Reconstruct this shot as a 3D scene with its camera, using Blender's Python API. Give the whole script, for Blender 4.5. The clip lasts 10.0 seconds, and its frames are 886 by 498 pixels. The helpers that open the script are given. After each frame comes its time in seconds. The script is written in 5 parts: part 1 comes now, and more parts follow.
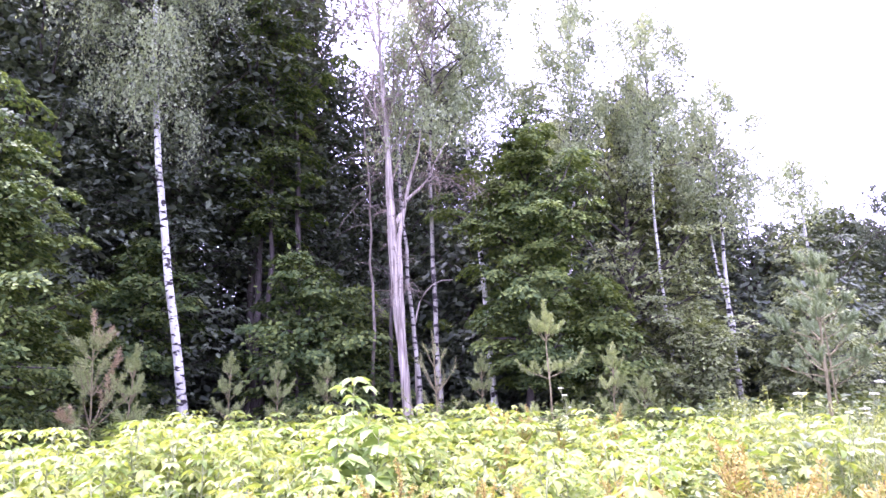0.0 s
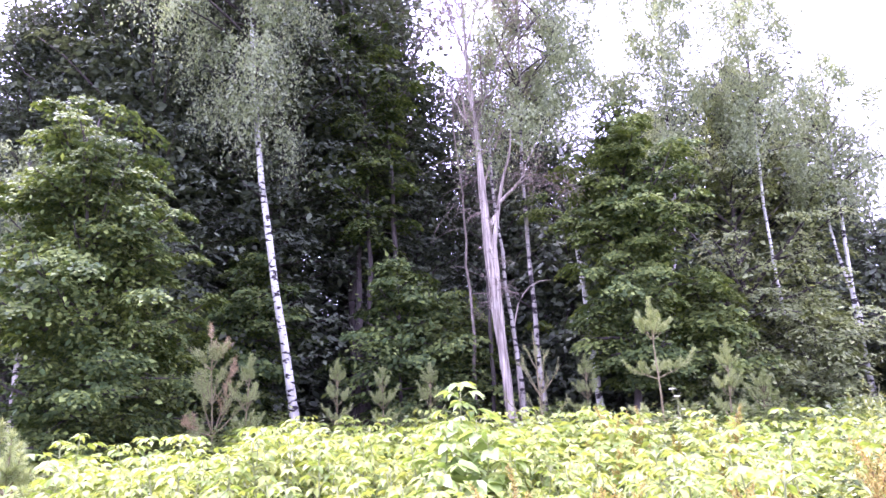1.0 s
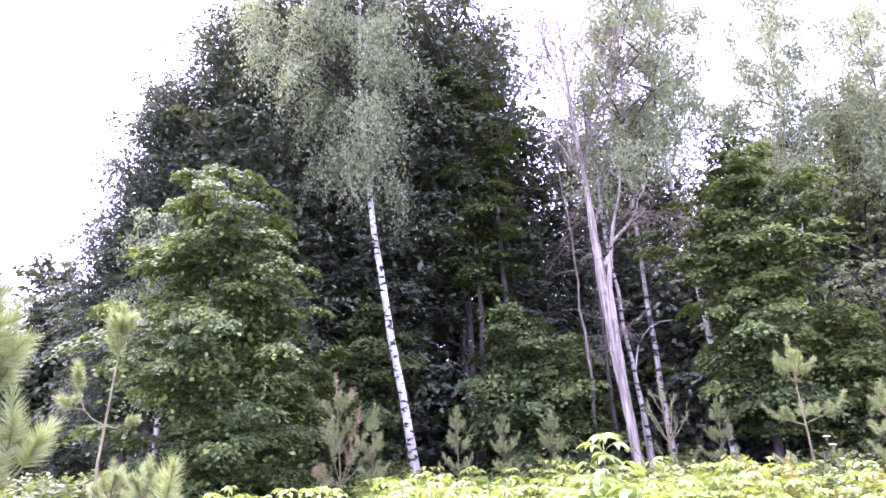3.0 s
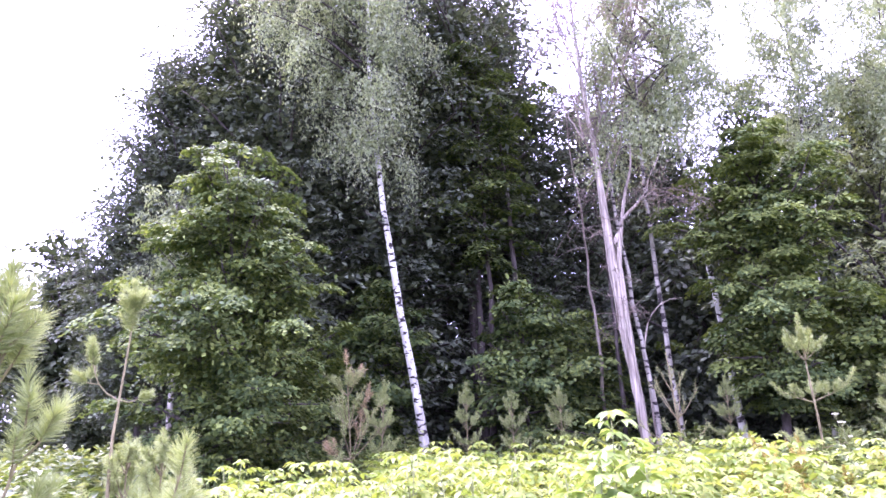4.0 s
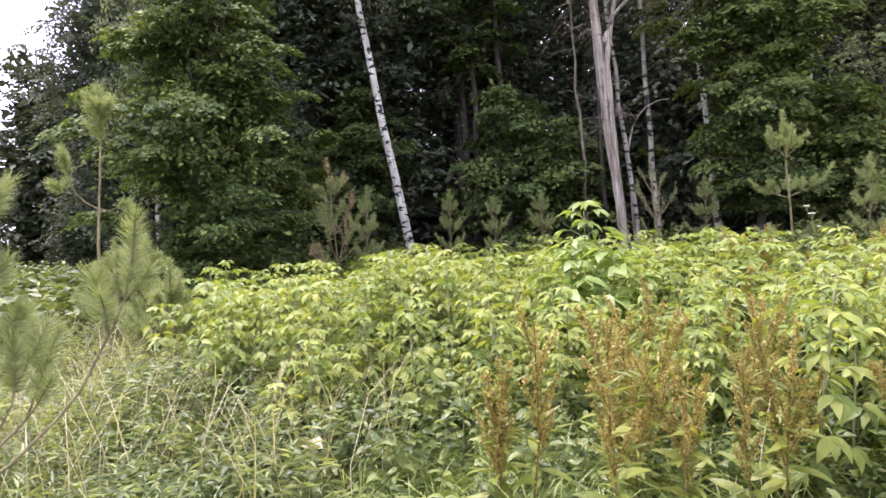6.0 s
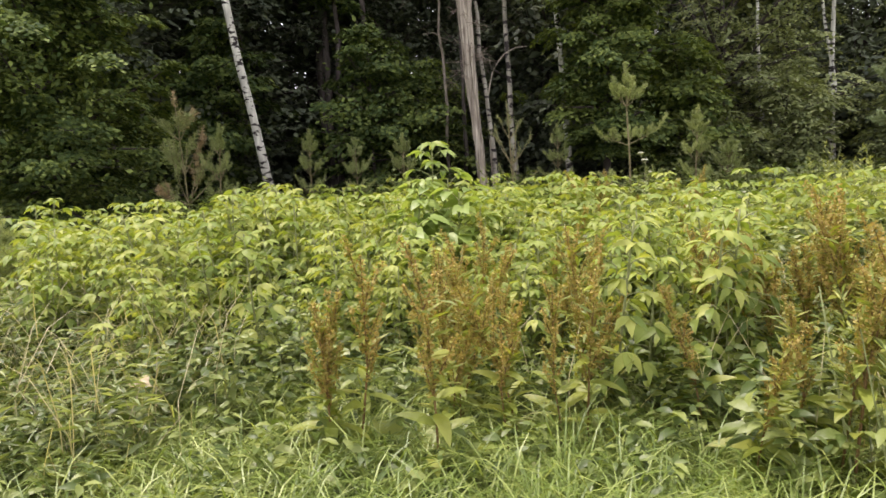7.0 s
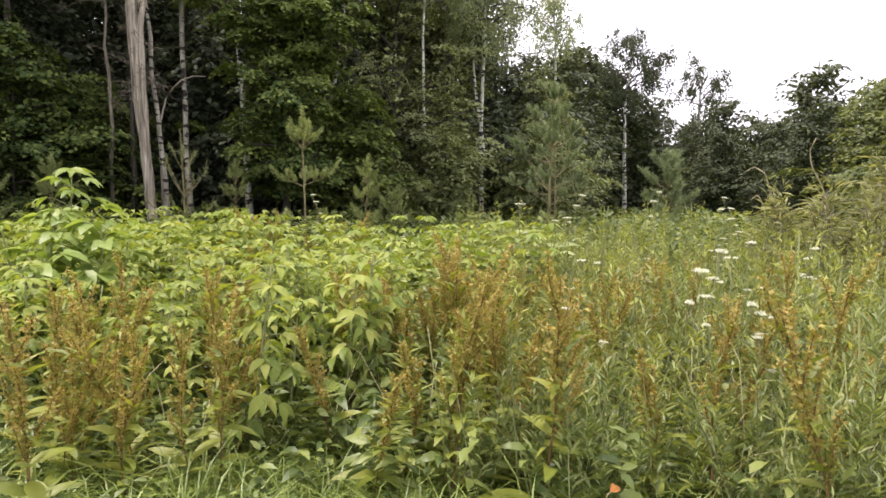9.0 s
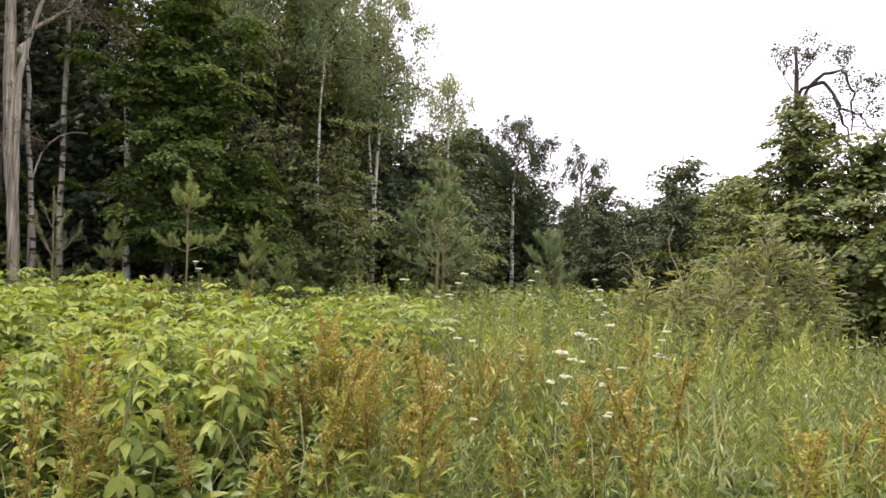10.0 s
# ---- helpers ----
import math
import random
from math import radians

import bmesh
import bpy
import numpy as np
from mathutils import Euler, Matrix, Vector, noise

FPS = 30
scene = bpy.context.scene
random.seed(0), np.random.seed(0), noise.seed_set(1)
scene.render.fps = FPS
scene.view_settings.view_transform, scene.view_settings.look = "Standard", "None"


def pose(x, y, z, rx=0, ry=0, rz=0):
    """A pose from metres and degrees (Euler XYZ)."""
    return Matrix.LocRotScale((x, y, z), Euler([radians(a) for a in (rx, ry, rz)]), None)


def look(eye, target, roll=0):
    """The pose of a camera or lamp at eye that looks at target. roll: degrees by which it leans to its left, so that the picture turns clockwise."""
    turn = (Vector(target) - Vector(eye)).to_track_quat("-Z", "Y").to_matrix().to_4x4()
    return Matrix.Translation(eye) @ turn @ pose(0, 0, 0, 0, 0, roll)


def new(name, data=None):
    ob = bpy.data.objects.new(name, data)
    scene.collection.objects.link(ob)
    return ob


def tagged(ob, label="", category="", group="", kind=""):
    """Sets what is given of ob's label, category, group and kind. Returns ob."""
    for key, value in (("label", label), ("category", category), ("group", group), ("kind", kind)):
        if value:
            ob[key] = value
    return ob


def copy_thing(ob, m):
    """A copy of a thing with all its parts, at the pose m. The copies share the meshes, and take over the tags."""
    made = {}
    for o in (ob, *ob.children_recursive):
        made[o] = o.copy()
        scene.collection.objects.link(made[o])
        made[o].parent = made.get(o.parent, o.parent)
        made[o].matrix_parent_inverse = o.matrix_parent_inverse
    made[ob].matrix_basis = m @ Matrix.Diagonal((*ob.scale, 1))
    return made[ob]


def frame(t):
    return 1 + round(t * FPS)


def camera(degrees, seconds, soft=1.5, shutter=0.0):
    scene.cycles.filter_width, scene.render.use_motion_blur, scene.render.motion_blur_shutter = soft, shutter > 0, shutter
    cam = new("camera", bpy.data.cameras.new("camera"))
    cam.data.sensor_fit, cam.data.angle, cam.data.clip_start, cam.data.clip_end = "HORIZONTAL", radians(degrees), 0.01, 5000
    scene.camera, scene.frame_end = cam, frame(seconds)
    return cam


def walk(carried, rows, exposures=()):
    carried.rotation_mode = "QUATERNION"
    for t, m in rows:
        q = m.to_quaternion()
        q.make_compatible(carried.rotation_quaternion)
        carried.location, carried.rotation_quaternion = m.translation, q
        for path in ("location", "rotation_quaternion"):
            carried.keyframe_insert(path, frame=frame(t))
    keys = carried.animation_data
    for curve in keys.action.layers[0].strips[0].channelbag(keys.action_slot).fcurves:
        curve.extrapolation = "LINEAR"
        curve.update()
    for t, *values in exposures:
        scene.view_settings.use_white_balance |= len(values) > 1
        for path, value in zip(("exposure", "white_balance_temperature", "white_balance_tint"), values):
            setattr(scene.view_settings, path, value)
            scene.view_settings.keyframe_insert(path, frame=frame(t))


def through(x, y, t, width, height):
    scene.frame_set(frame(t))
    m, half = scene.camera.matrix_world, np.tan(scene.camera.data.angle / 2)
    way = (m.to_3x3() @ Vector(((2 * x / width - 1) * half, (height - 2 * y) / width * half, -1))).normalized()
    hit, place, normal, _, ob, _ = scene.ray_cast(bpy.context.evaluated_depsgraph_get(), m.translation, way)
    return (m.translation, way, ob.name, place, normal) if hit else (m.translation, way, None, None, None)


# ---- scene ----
cam = camera(68.0, 10.0, soft=1.55, shutter=0.05)
# seconds, place, yaw, pitch, lean to the right
ROWS = [
    (0.0, 0.120, -0.029, 1.525, 0.39, 11.50, 1.19),
    (0.5, 0.099, -0.015, 1.533, 4.52, 11.90, 1.72),
    (1.0, 0.060, 0.011, 1.545, 8.87, 11.93, 2.22),
    (1.5, 0.042, 0.038, 1.544, 13.37, 11.95, 2.74),
    (2.0, -0.128, 0.007, 1.544, 15.49, 12.16, 2.93),
    (2.5, -0.217, -0.050, 1.592, 16.97, 13.83, 2.40),
    (2.7, -0.224, -0.055, 1.610, 17.27, 15.53, 2.47),
    (3.8, -0.203, -0.074, 1.611, 18.24, 16.30, 2.51),
    (4.0, -0.219, -0.062, 1.619, 18.43, 14.03, 2.39),
    (4.5, -0.271, -0.051, 1.586, 21.69, 12.41, 2.36),
    (5.0, -0.256, 0.002, 1.548, 23.65, 7.95, 2.94),
    (5.5, -0.200, 0.062, 1.467, 20.42, 2.72, 3.36),
    (5.7, -0.174, 0.095, 1.458, 19.53, 0.85, 3.58),
    (6.8, 0.025, 0.083, 1.381, 9.31, -6.85, 3.02),
    (7.0, 0.064, 0.078, 1.380, 6.64, -7.23, 2.79),
    (7.5, 0.136, 0.085, 1.387, -0.42, -6.86, 1.53),
    (8.0, 0.184, 0.077, 1.392, -6.15, -6.07, 0.35),
    (8.5, 0.246, 0.043, 1.402, -12.69, -4.93, -0.40),
    (9.0, 0.298, 0.007, 1.412, -19.62, -4.45, -1.10),
    (9.5, 0.307, -0.089, 1.451, -25.32, -1.87, -2.35),
    (10.0, 0.313, -0.153, 1.475, -28.86, 1.92, -3.19),
]
EXPOSURES = [(0.0, 1.80, 5230, 66), (4.5, 1.82, 5230, 66), (5.5, 1.15, 5400, 52), (7.0, 0.34, 6600, 27), (8.5, 0.36, 6570, 28), (9.5, 0.2, 6570, 25), (10.0, 0.16, 6570, 25)]
walk(cam, [(t, pose(x, y, z, 90 + pitch, lean, yaw)) for t, x, y, z, yaw, pitch, lean in ROWS], EXPOSURES)

# ---- light: a bright overcast sky with a very soft sun behind the camera ----
world = bpy.data.worlds.new("overcast_sky")
scene.world = world
world.use_nodes = True
wn, wl = world.node_tree.nodes, world.node_tree.links
wn.clear()
w_out = wn.new("ShaderNodeOutputWorld")
sky = wn.new("ShaderNodeTexSky")
sky.sky_type = "NISHITA"
sky.sun_disc = False
sky.sun_elevation, sky.sun_rotation = radians(70), radians(-54)
sky.dust_density, sky.air_density = 4.0, 1.0
b_sky = wn.new("ShaderNodeBackground")
b_sky.inputs["Strength"].default_value = 0.06
b_cloud = wn.new("ShaderNodeBackground")
b_cloud.inputs["Color"].default_value = (0.97, 0.98, 1.0, 1)
b_cloud.inputs["Strength"].default_value = 1.42
w_add = wn.new("ShaderNodeAddShader")
wl.new(sky.outputs[0], b_sky.inputs["Color"])
wl.new(b_sky.outputs[0], w_add.inputs[0])
wl.new(b_cloud.outputs[0], w_add.inputs[1])
wl.new(w_add.outputs[0], w_out.inputs["Surface"])

sun = new("sun", bpy.data.lights.new("sun", "SUN"))
sun.data.energy, sun.data.angle, sun.data.color = 4.3, radians(13), (1.0, 0.96, 0.88)
sun.matrix_world = look((-7, 5, 24), (0, 0, 0))

# ---- materials ----
RNG = np.random.default_rng(11)


def nodes_of(name):
    m = bpy.data.materials.new(name)
    m.use_nodes = True
    n, l = m.node_tree.nodes, m.node_tree.links
    n.clear()
    out = n.new("ShaderNodeOutputMaterial")
    return m, n, l, out


def ramp(n, stops):
    r = n.new("ShaderNodeValToRGB")
    while len(r.color_ramp.elements) < len(stops):
        r.color_ramp.elements.new(0.5)
    for e, (p, c) in zip(r.color_ramp.elements, stops):
        e.position, e.color = p, (*c, 1)
    return r


def leaf_material(name, dark, mid, light, through=0.3, rough=0.55, patch=0.35, gloss=0.5, own=0.2):
    """Leaves: every leaf its own tint, patches of tint over the crown, light shining through, a dull gloss."""
    m, n, l, out = nodes_of(name)
    geo, info, co = n.new("ShaderNodeNewGeometry"), n.new("ShaderNodeObjectInfo"), n.new("ShaderNodeTexCoord")
    noi = n.new("ShaderNodeTexNoise")
    noi.inputs["Scale"].default_value, noi.inputs["Detail"].default_value = 0.9, 2.0
    l.new(co.outputs["Object"], noi.inputs["Vector"])
    a = n.new("ShaderNodeMath")
    a.operation = "MULTIPLY_ADD"
    a.inputs[1].default_value, a.inputs[2].default_value = 0.55, -0.02
    l.new(geo.outputs["Random Per Island"], a.inputs[0])
    b = n.new("ShaderNodeMath")
    b.operation = "MULTIPLY_ADD"
    b.inputs[1].default_value = patch
    l.new(noi.outputs["Fac"], b.inputs[0])
    l.new(a.outputs[0], b.inputs[2])
    c = n.new("ShaderNodeMath")
    c.operation = "MULTIPLY_ADD"
    c.inputs[1].default_value = own
    l.new(info.outputs["Random"], c.inputs[0])
    l.new(b.outputs[0], c.inputs[2])
    r = ramp(n, [(0.05, dark), (0.5, mid), (0.95, light)])
    l.new(c.outputs[0], r.inputs["Fac"])
    fine = n.new("ShaderNodeTexNoise")
    fine.inputs["Scale"].default_value = 45.0
    l.new(co.outputs["Object"], fine.inputs["Vector"])
    bump = n.new("ShaderNodeBump")
    bump.inputs["Strength"].default_value, bump.inputs["Distance"].default_value = 0.35, 0.01
    l.new(fine.outputs["Fac"], bump.inputs["Height"])
    p = n.new("ShaderNodeBsdfPrincipled")
    p.inputs["Roughness"].default_value = rough
    p.inputs["Specular IOR Level"].default_value = gloss
    l.new(r.outputs["Color"], p.inputs["Base Color"])
    l.new(bump.outputs["Normal"], p.inputs["Normal"])
    tr = n.new("ShaderNodeBsdfTranslucent")
    warm = n.new("ShaderNodeMix")
    warm.data_type, warm.blend_type = "RGBA", "MULTIPLY"
    warm.inputs["Factor"].default_value = 1.0
    warm.inputs["B"].default_value = (1.25, 1.2, 0.55, 1)
    l.new(r.outputs["Color"], warm.inputs["A"])
    l.new(warm.outputs["Result"], tr.inputs["Color"])
    mix = n.new("ShaderNodeMixShader")
    mix.inputs["Fac"].default_value = through
    l.new(p.outputs[0], mix.inputs[1])
    l.new(tr.outputs[0], mix.inputs[2])
    l.new(mix.outputs[0], out.inputs["Surface"])
    return m


def bark_material(name, dark, light, scale=(14, 14, 3), strength=0.6, marks=None):
    """Bark: streaks along the stem, coarse stains and relief; marks adds the dark cross bands of birch."""
    m, n, l, out = nodes_of(name)
    co = n.new("ShaderNodeTexCoord")
    mp = n.new("ShaderNodeMapping")
    mp.inputs["Scale"].default_value = scale
    l.new(co.outputs["Object"], mp.inputs["Vector"])
    noi = n.new("ShaderNodeTexNoise")
    noi.inputs["Scale"].default_value, noi.inputs["Detail"].default_value = 1.6, 5.0
    l.new(mp.outputs[0], noi.inputs["Vector"])
    r = ramp(n, [(0.32, dark), (0.68, light)])
    l.new(noi.outputs["Fac"], r.inputs["Fac"])
    big = n.new("ShaderNodeTexNoise")
    big.inputs["Scale"].default_value = 1.3
    l.new(co.outputs["Object"], big.inputs["Vector"])
    rb = ramp(n, [(0.35, (0.62, 0.6, 0.58)), (0.65, (1, 1, 1))])
    l.new(big.outputs["Fac"], rb.inputs["Fac"])
    mul = n.new("ShaderNodeMix")
    mul.data_type, mul.blend_type = "RGBA", "MULTIPLY"
    mul.inputs["Factor"].default_value = 1.0
    l.new(r.outputs["Color"], mul.inputs["A"])
    l.new(rb.outputs["Color"], mul.inputs["B"])
    colour = mul.outputs["Result"]
    if marks:
        mp2 = n.new("ShaderNodeMapping")
        mp2.inputs["Scale"].default_value = marks[0]
        l.new(co.outputs["Object"], mp2.inputs["Vector"])
        mn = n.new("ShaderNodeTexNoise")
        mn.inputs["Scale"].default_value, mn.inputs["Detail"].default_value = 1.0, 3.0
        l.new(mp2.outputs[0], mn.inputs["Vector"])
        mr = ramp(n, [(marks[1], (0, 0, 0)), (marks[1] + 0.05, (1, 1, 1))])
        l.new(mn.outputs["Fac"], mr.inputs["Fac"])
        mm = n.new("ShaderNodeMix")
        mm.data_type = "RGBA"
        mm.inputs["B"].default_value = (0.035, 0.03, 0.028, 1)
        l.new(mr.outputs["Color"], mm.inputs["Factor"])
        l.new(colour, mm.inputs["A"])
        colour = mm.outputs["Result"]
    bump = n.new("ShaderNodeBump")
    bump.inputs["Strength"].default_value, bump.inputs["Distance"].default_value = strength, 0.03
    l.new(noi.outputs["Fac"], bump.inputs["Height"])
    p = n.new("ShaderNodeBsdfPrincipled")
    p.inputs["Roughness"].default_value = 0.85
    p.inputs["Specular IOR Level"].default_value = 0.2
    l.new(colour, p.inputs["Base Color"])
    l.new(bump.outputs["Normal"], p.inputs["Normal"])
    l.new(p.outputs[0], out.inputs["Surface"])
    return m


M_BIRCH = bark_material("birch_bark", (0.44, 0.445, 0.37), (0.78, 0.8, 0.67), (9, 9, 2), 0.4, ((6, 6, 15), 0.54))
M_BIRCH_GREY = bark_material("grey_birch_bark", (0.22, 0.21, 0.165), (0.46, 0.445, 0.365), (9, 9, 2), 0.4, ((5, 5, 13), 0.53))
M_DEAD = bark_material("bare_dead_wood", (0.17, 0.148, 0.112), (0.6, 0.55, 0.44), (16, 16, 0.9), 0.7)
M_TWIG = bark_material("dry_twig_bark", (0.17, 0.145, 0.11), (0.36, 0.32, 0.25), (14, 14, 4), 0.4)
M_DEADTWIG = bark_material("old_twig_bark", (0.15, 0.125, 0.095), (0.34, 0.29, 0.22), (14, 14, 4), 0.4)
M_BARK = bark_material("dark_bark", (0.05, 0.042, 0.035), (0.13, 0.115, 0.1), (12, 12, 2.5), 0.8)
M_PINE_BARK = bark_material("young_pine_bark", (0.19, 0.17, 0.085), (0.35, 0.32, 0.165), (20, 20, 8), 0.6)
M_STEM = bark_material("green_stem", (0.2, 0.24, 0.09), (0.36, 0.4, 0.18), (30, 30, 6), 0.2)
M_STEM_RED = bark_material("red_brown_stem", (0.16, 0.1, 0.04), (0.31, 0.2, 0.08), (30, 30, 6), 0.2)
M_STRAW = bark_material("straw_stem", (0.3, 0.27, 0.15), (0.5, 0.45, 0.27), (30, 30, 6), 0.2)

L_MAPLE = leaf_material("maple_leaves", (0.024, 0.047, 0.018), (0.066, 0.106, 0.034), (0.205, 0.265, 0.065), 0.28, 0.6, 0.6, gloss=0.12)
L_BIRCH = leaf_material("birch_leaves", (0.1, 0.135, 0.07), (0.21, 0.262, 0.14), (0.37, 0.43, 0.24), 0.37, patch=0.5, gloss=0.35)
L_FOREST = leaf_material("forest_leaves", (0.034, 0.045, 0.032), (0.075, 0.096, 0.062), (0.15, 0.182, 0.104), 0.22, patch=0.5, gloss=0.1)
L_FAR = leaf_material("far_leaves", (0.03, 0.044, 0.022), (0.055, 0.075, 0.034), (0.11, 0.135, 0.06), 0.22, gloss=0.2)
L_ALDER = leaf_material("grey_green_leaves", (0.07, 0.095, 0.042), (0.165, 0.205, 0.082), (0.32, 0.37, 0.145), 0.3, patch=0.5, gloss=0.25)
L_LEAFY = leaf_material("lit_tree_leaves", (0.034, 0.052, 0.018), (0.082, 0.112, 0.038), (0.22, 0.255, 0.075), 0.3, patch=0.5, gloss=0.2)
L_WILLOW = leaf_material("willow_leaves", (0.1, 0.125, 0.055), (0.225, 0.245, 0.11), (0.42, 0.43, 0.22), 0.35, patch=0.5)
L_SAPLING = leaf_material("sapling_leaves", (0.036, 0.078, 0.013), (0.165, 0.235, 0.042), (0.37, 0.41, 0.095), 0.36, 0.48, gloss=0.28, own=0.32)
L_BROWN = leaf_material("withered_leaves", (0.1, 0.08, 0.055), (0.19, 0.155, 0.11), (0.28, 0.23, 0.165), 0.25)
L_TALL = leaf_material("tall_sapling_leaves", (0.095, 0.165, 0.035), (0.215, 0.305, 0.07), (0.36, 0.45, 0.13), 0.4, 0.45, gloss=0.35)
L_YOUNG = leaf_material("young_sapling_leaves", (0.080, 0.145, 0.026), (0.200, 0.275, 0.047), (0.342, 0.385, 0.088), 0.38, 0.5, 0.5, 0.25, 0.4)
# herb green is darkened: shade of the gaps under the saplings, put into colour
L_HERB = leaf_material("herb_leaves", (0.022, 0.045, 0.011), (0.088, 0.135, 0.028), (0.27, 0.32, 0.085), 0.33, 0.45, gloss=0.4)
L_PALE = leaf_material("pale_herb_leaves", (0.05, 0.08, 0.024), (0.2, 0.26, 0.08), (0.44, 0.49, 0.2), 0.35, 0.45, gloss=0.45)
L_MEADOW = leaf_material("meadow_herb_leaves", (0.075, 0.11, 0.022), (0.24, 0.285, 0.062), (0.45, 0.48, 0.15), 0.36, 0.5, 0.5, 0.3)
L_GRASS = leaf_material("grass_blades", (0.06, 0.11, 0.02), (0.17, 0.245, 0.042), (0.45, 0.51, 0.16), 0.33, 0.42)
L_STRAW = leaf_material("dry_straw", (0.26, 0.26, 0.12), (0.42, 0.39, 0.2), (0.58, 0.52, 0.32), 0.3)
L_DRYLEAF = leaf_material("dry_leaf_brown", (0.28, 0.22, 0.12), (0.4, 0.33, 0.19), (0.5, 0.42, 0.26), 0.2)
L_ORANGE = leaf_material("orange_dry_leaf", (0.3, 0.11, 0.03), (0.5, 0.2, 0.05), (0.62, 0.3, 0.1), 0.25)
L_NEEDLE = leaf_material("pine_needles", (0.13, 0.18, 0.06), (0.265, 0.325, 0.115), (0.43, 0.475, 0.2), 0.27)
L_NEEDLE_DARK = leaf_material("grey_pine_needles", (0.1, 0.15, 0.075), (0.2, 0.265, 0.13), (0.34, 0.4, 0.21), 0.24)
L_RUST = leaf_material("rusty_needles", (0.27, 0.19, 0.09), (0.4, 0.3, 0.16), (0.52, 0.43, 0.27), 0.25)
L_DOCK = leaf_material("dock_seeds", (0.16, 0.18, 0.033), (0.29, 0.275, 0.055), (0.41, 0.295, 0.08), 0.3, 0.7, 0.7)
L_DOCKLEAF = leaf_material("dock_leaves", (0.1, 0.145, 0.02), (0.2, 0.25, 0.035), (0.36, 0.36, 0.06), 0.4, 0.5)
L_UMBEL = leaf_material("white_flower_heads", (0.32, 0.36, 0.22), (0.45, 0.48, 0.34), (0.58, 0.59, 0.47), 0.25, 0.8)


def ground_material():
    m, n, l, out = nodes_of("meadow_soil")
    co = n.new("ShaderNodeTexCoord")
    a = n.new("ShaderNodeTexNoise")
    a.inputs["Scale"].default_value, a.inputs["Detail"].default_value = 0.6, 6.0
    b = n.new("ShaderNodeTexNoise")
    b.inputs["Scale"].default_value, b.inputs["Detail"].default_value = 18.0, 4.0
    for q in (a, b):
        l.new(co.outputs["Object"], q.inputs["Vector"])
    ra = ramp(n, [(0.35, (0.035, 0.05, 0.018)), (0.65, (0.07, 0.1, 0.03))])
    rb = ramp(n, [(0.35, (0.03, 0.025, 0.016)), (0.7, (0.08, 0.1, 0.04))])
    l.new(a.outputs["Fac"], ra.inputs["Fac"])
    l.new(b.outputs["Fac"], rb.inputs["Fac"])
    mx = n.new("ShaderNodeMix")
    mx.data_type = "RGBA"
    mx.inputs["Factor"].default_value = 0.5
    l.new(ra.outputs["Color"], mx.inputs["A"])
    l.new(rb.outputs["Color"], mx.inputs["B"])
    bump = n.new("ShaderNodeBump")
    bump.inputs["Strength"].default_value, bump.inputs["Distance"].default_value = 0.8, 0.05
    l.new(b.outputs["Fac"], bump.inputs["Height"])
    p = n.new("ShaderNodeBsdfPrincipled")
    p.inputs["Roughness"].default_value = 1.0
    p.inputs["Specular IOR Level"].default_value = 0.05
    l.new(mx.outputs["Result"], p.inputs["Base Color"])
    l.new(bump.outputs["Normal"], p.inputs["Normal"])
    l.new(p.outputs[0], out.inputs["Surface"])
    return m


M_GROUND = ground_material()

# ---- shapes ----


def unit(a):
    return a / np.maximum(np.linalg.norm(a, axis=-1, keepdims=True), 1e-9)


def mesh_from(name, verts, faces, material, smooth=True):
    """A mesh from arrays: verts (n, 3), faces a list of index arrays (m, k)."""
    me = bpy.data.meshes.new(name)
    faces = [np.asarray(f, dtype=np.int32) for f in faces if len(f)]
    me.vertices.add(len(verts))
    me.vertices.foreach_set("co", np.asarray(verts, dtype=np.float32).ravel())
    loops = np.concatenate([f.ravel() for f in faces])
    sizes = np.concatenate([np.full(len(f), f.shape[1], dtype=np.int32) for f in faces])
    me.loops.add(len(loops))
    me.loops.foreach_set("vertex_index", loops)
    me.polygons.add(len(sizes))
    me.polygons.foreach_set("loop_start", np.concatenate([[0], np.cumsum(sizes)[:-1]]).astype(np.int32))
    if smooth:
        me.polygons.foreach_set("use_smooth", np.ones(len(sizes), dtype=bool))
    me.materials.append(material)
    me.update(calc_edges=True)
    return me


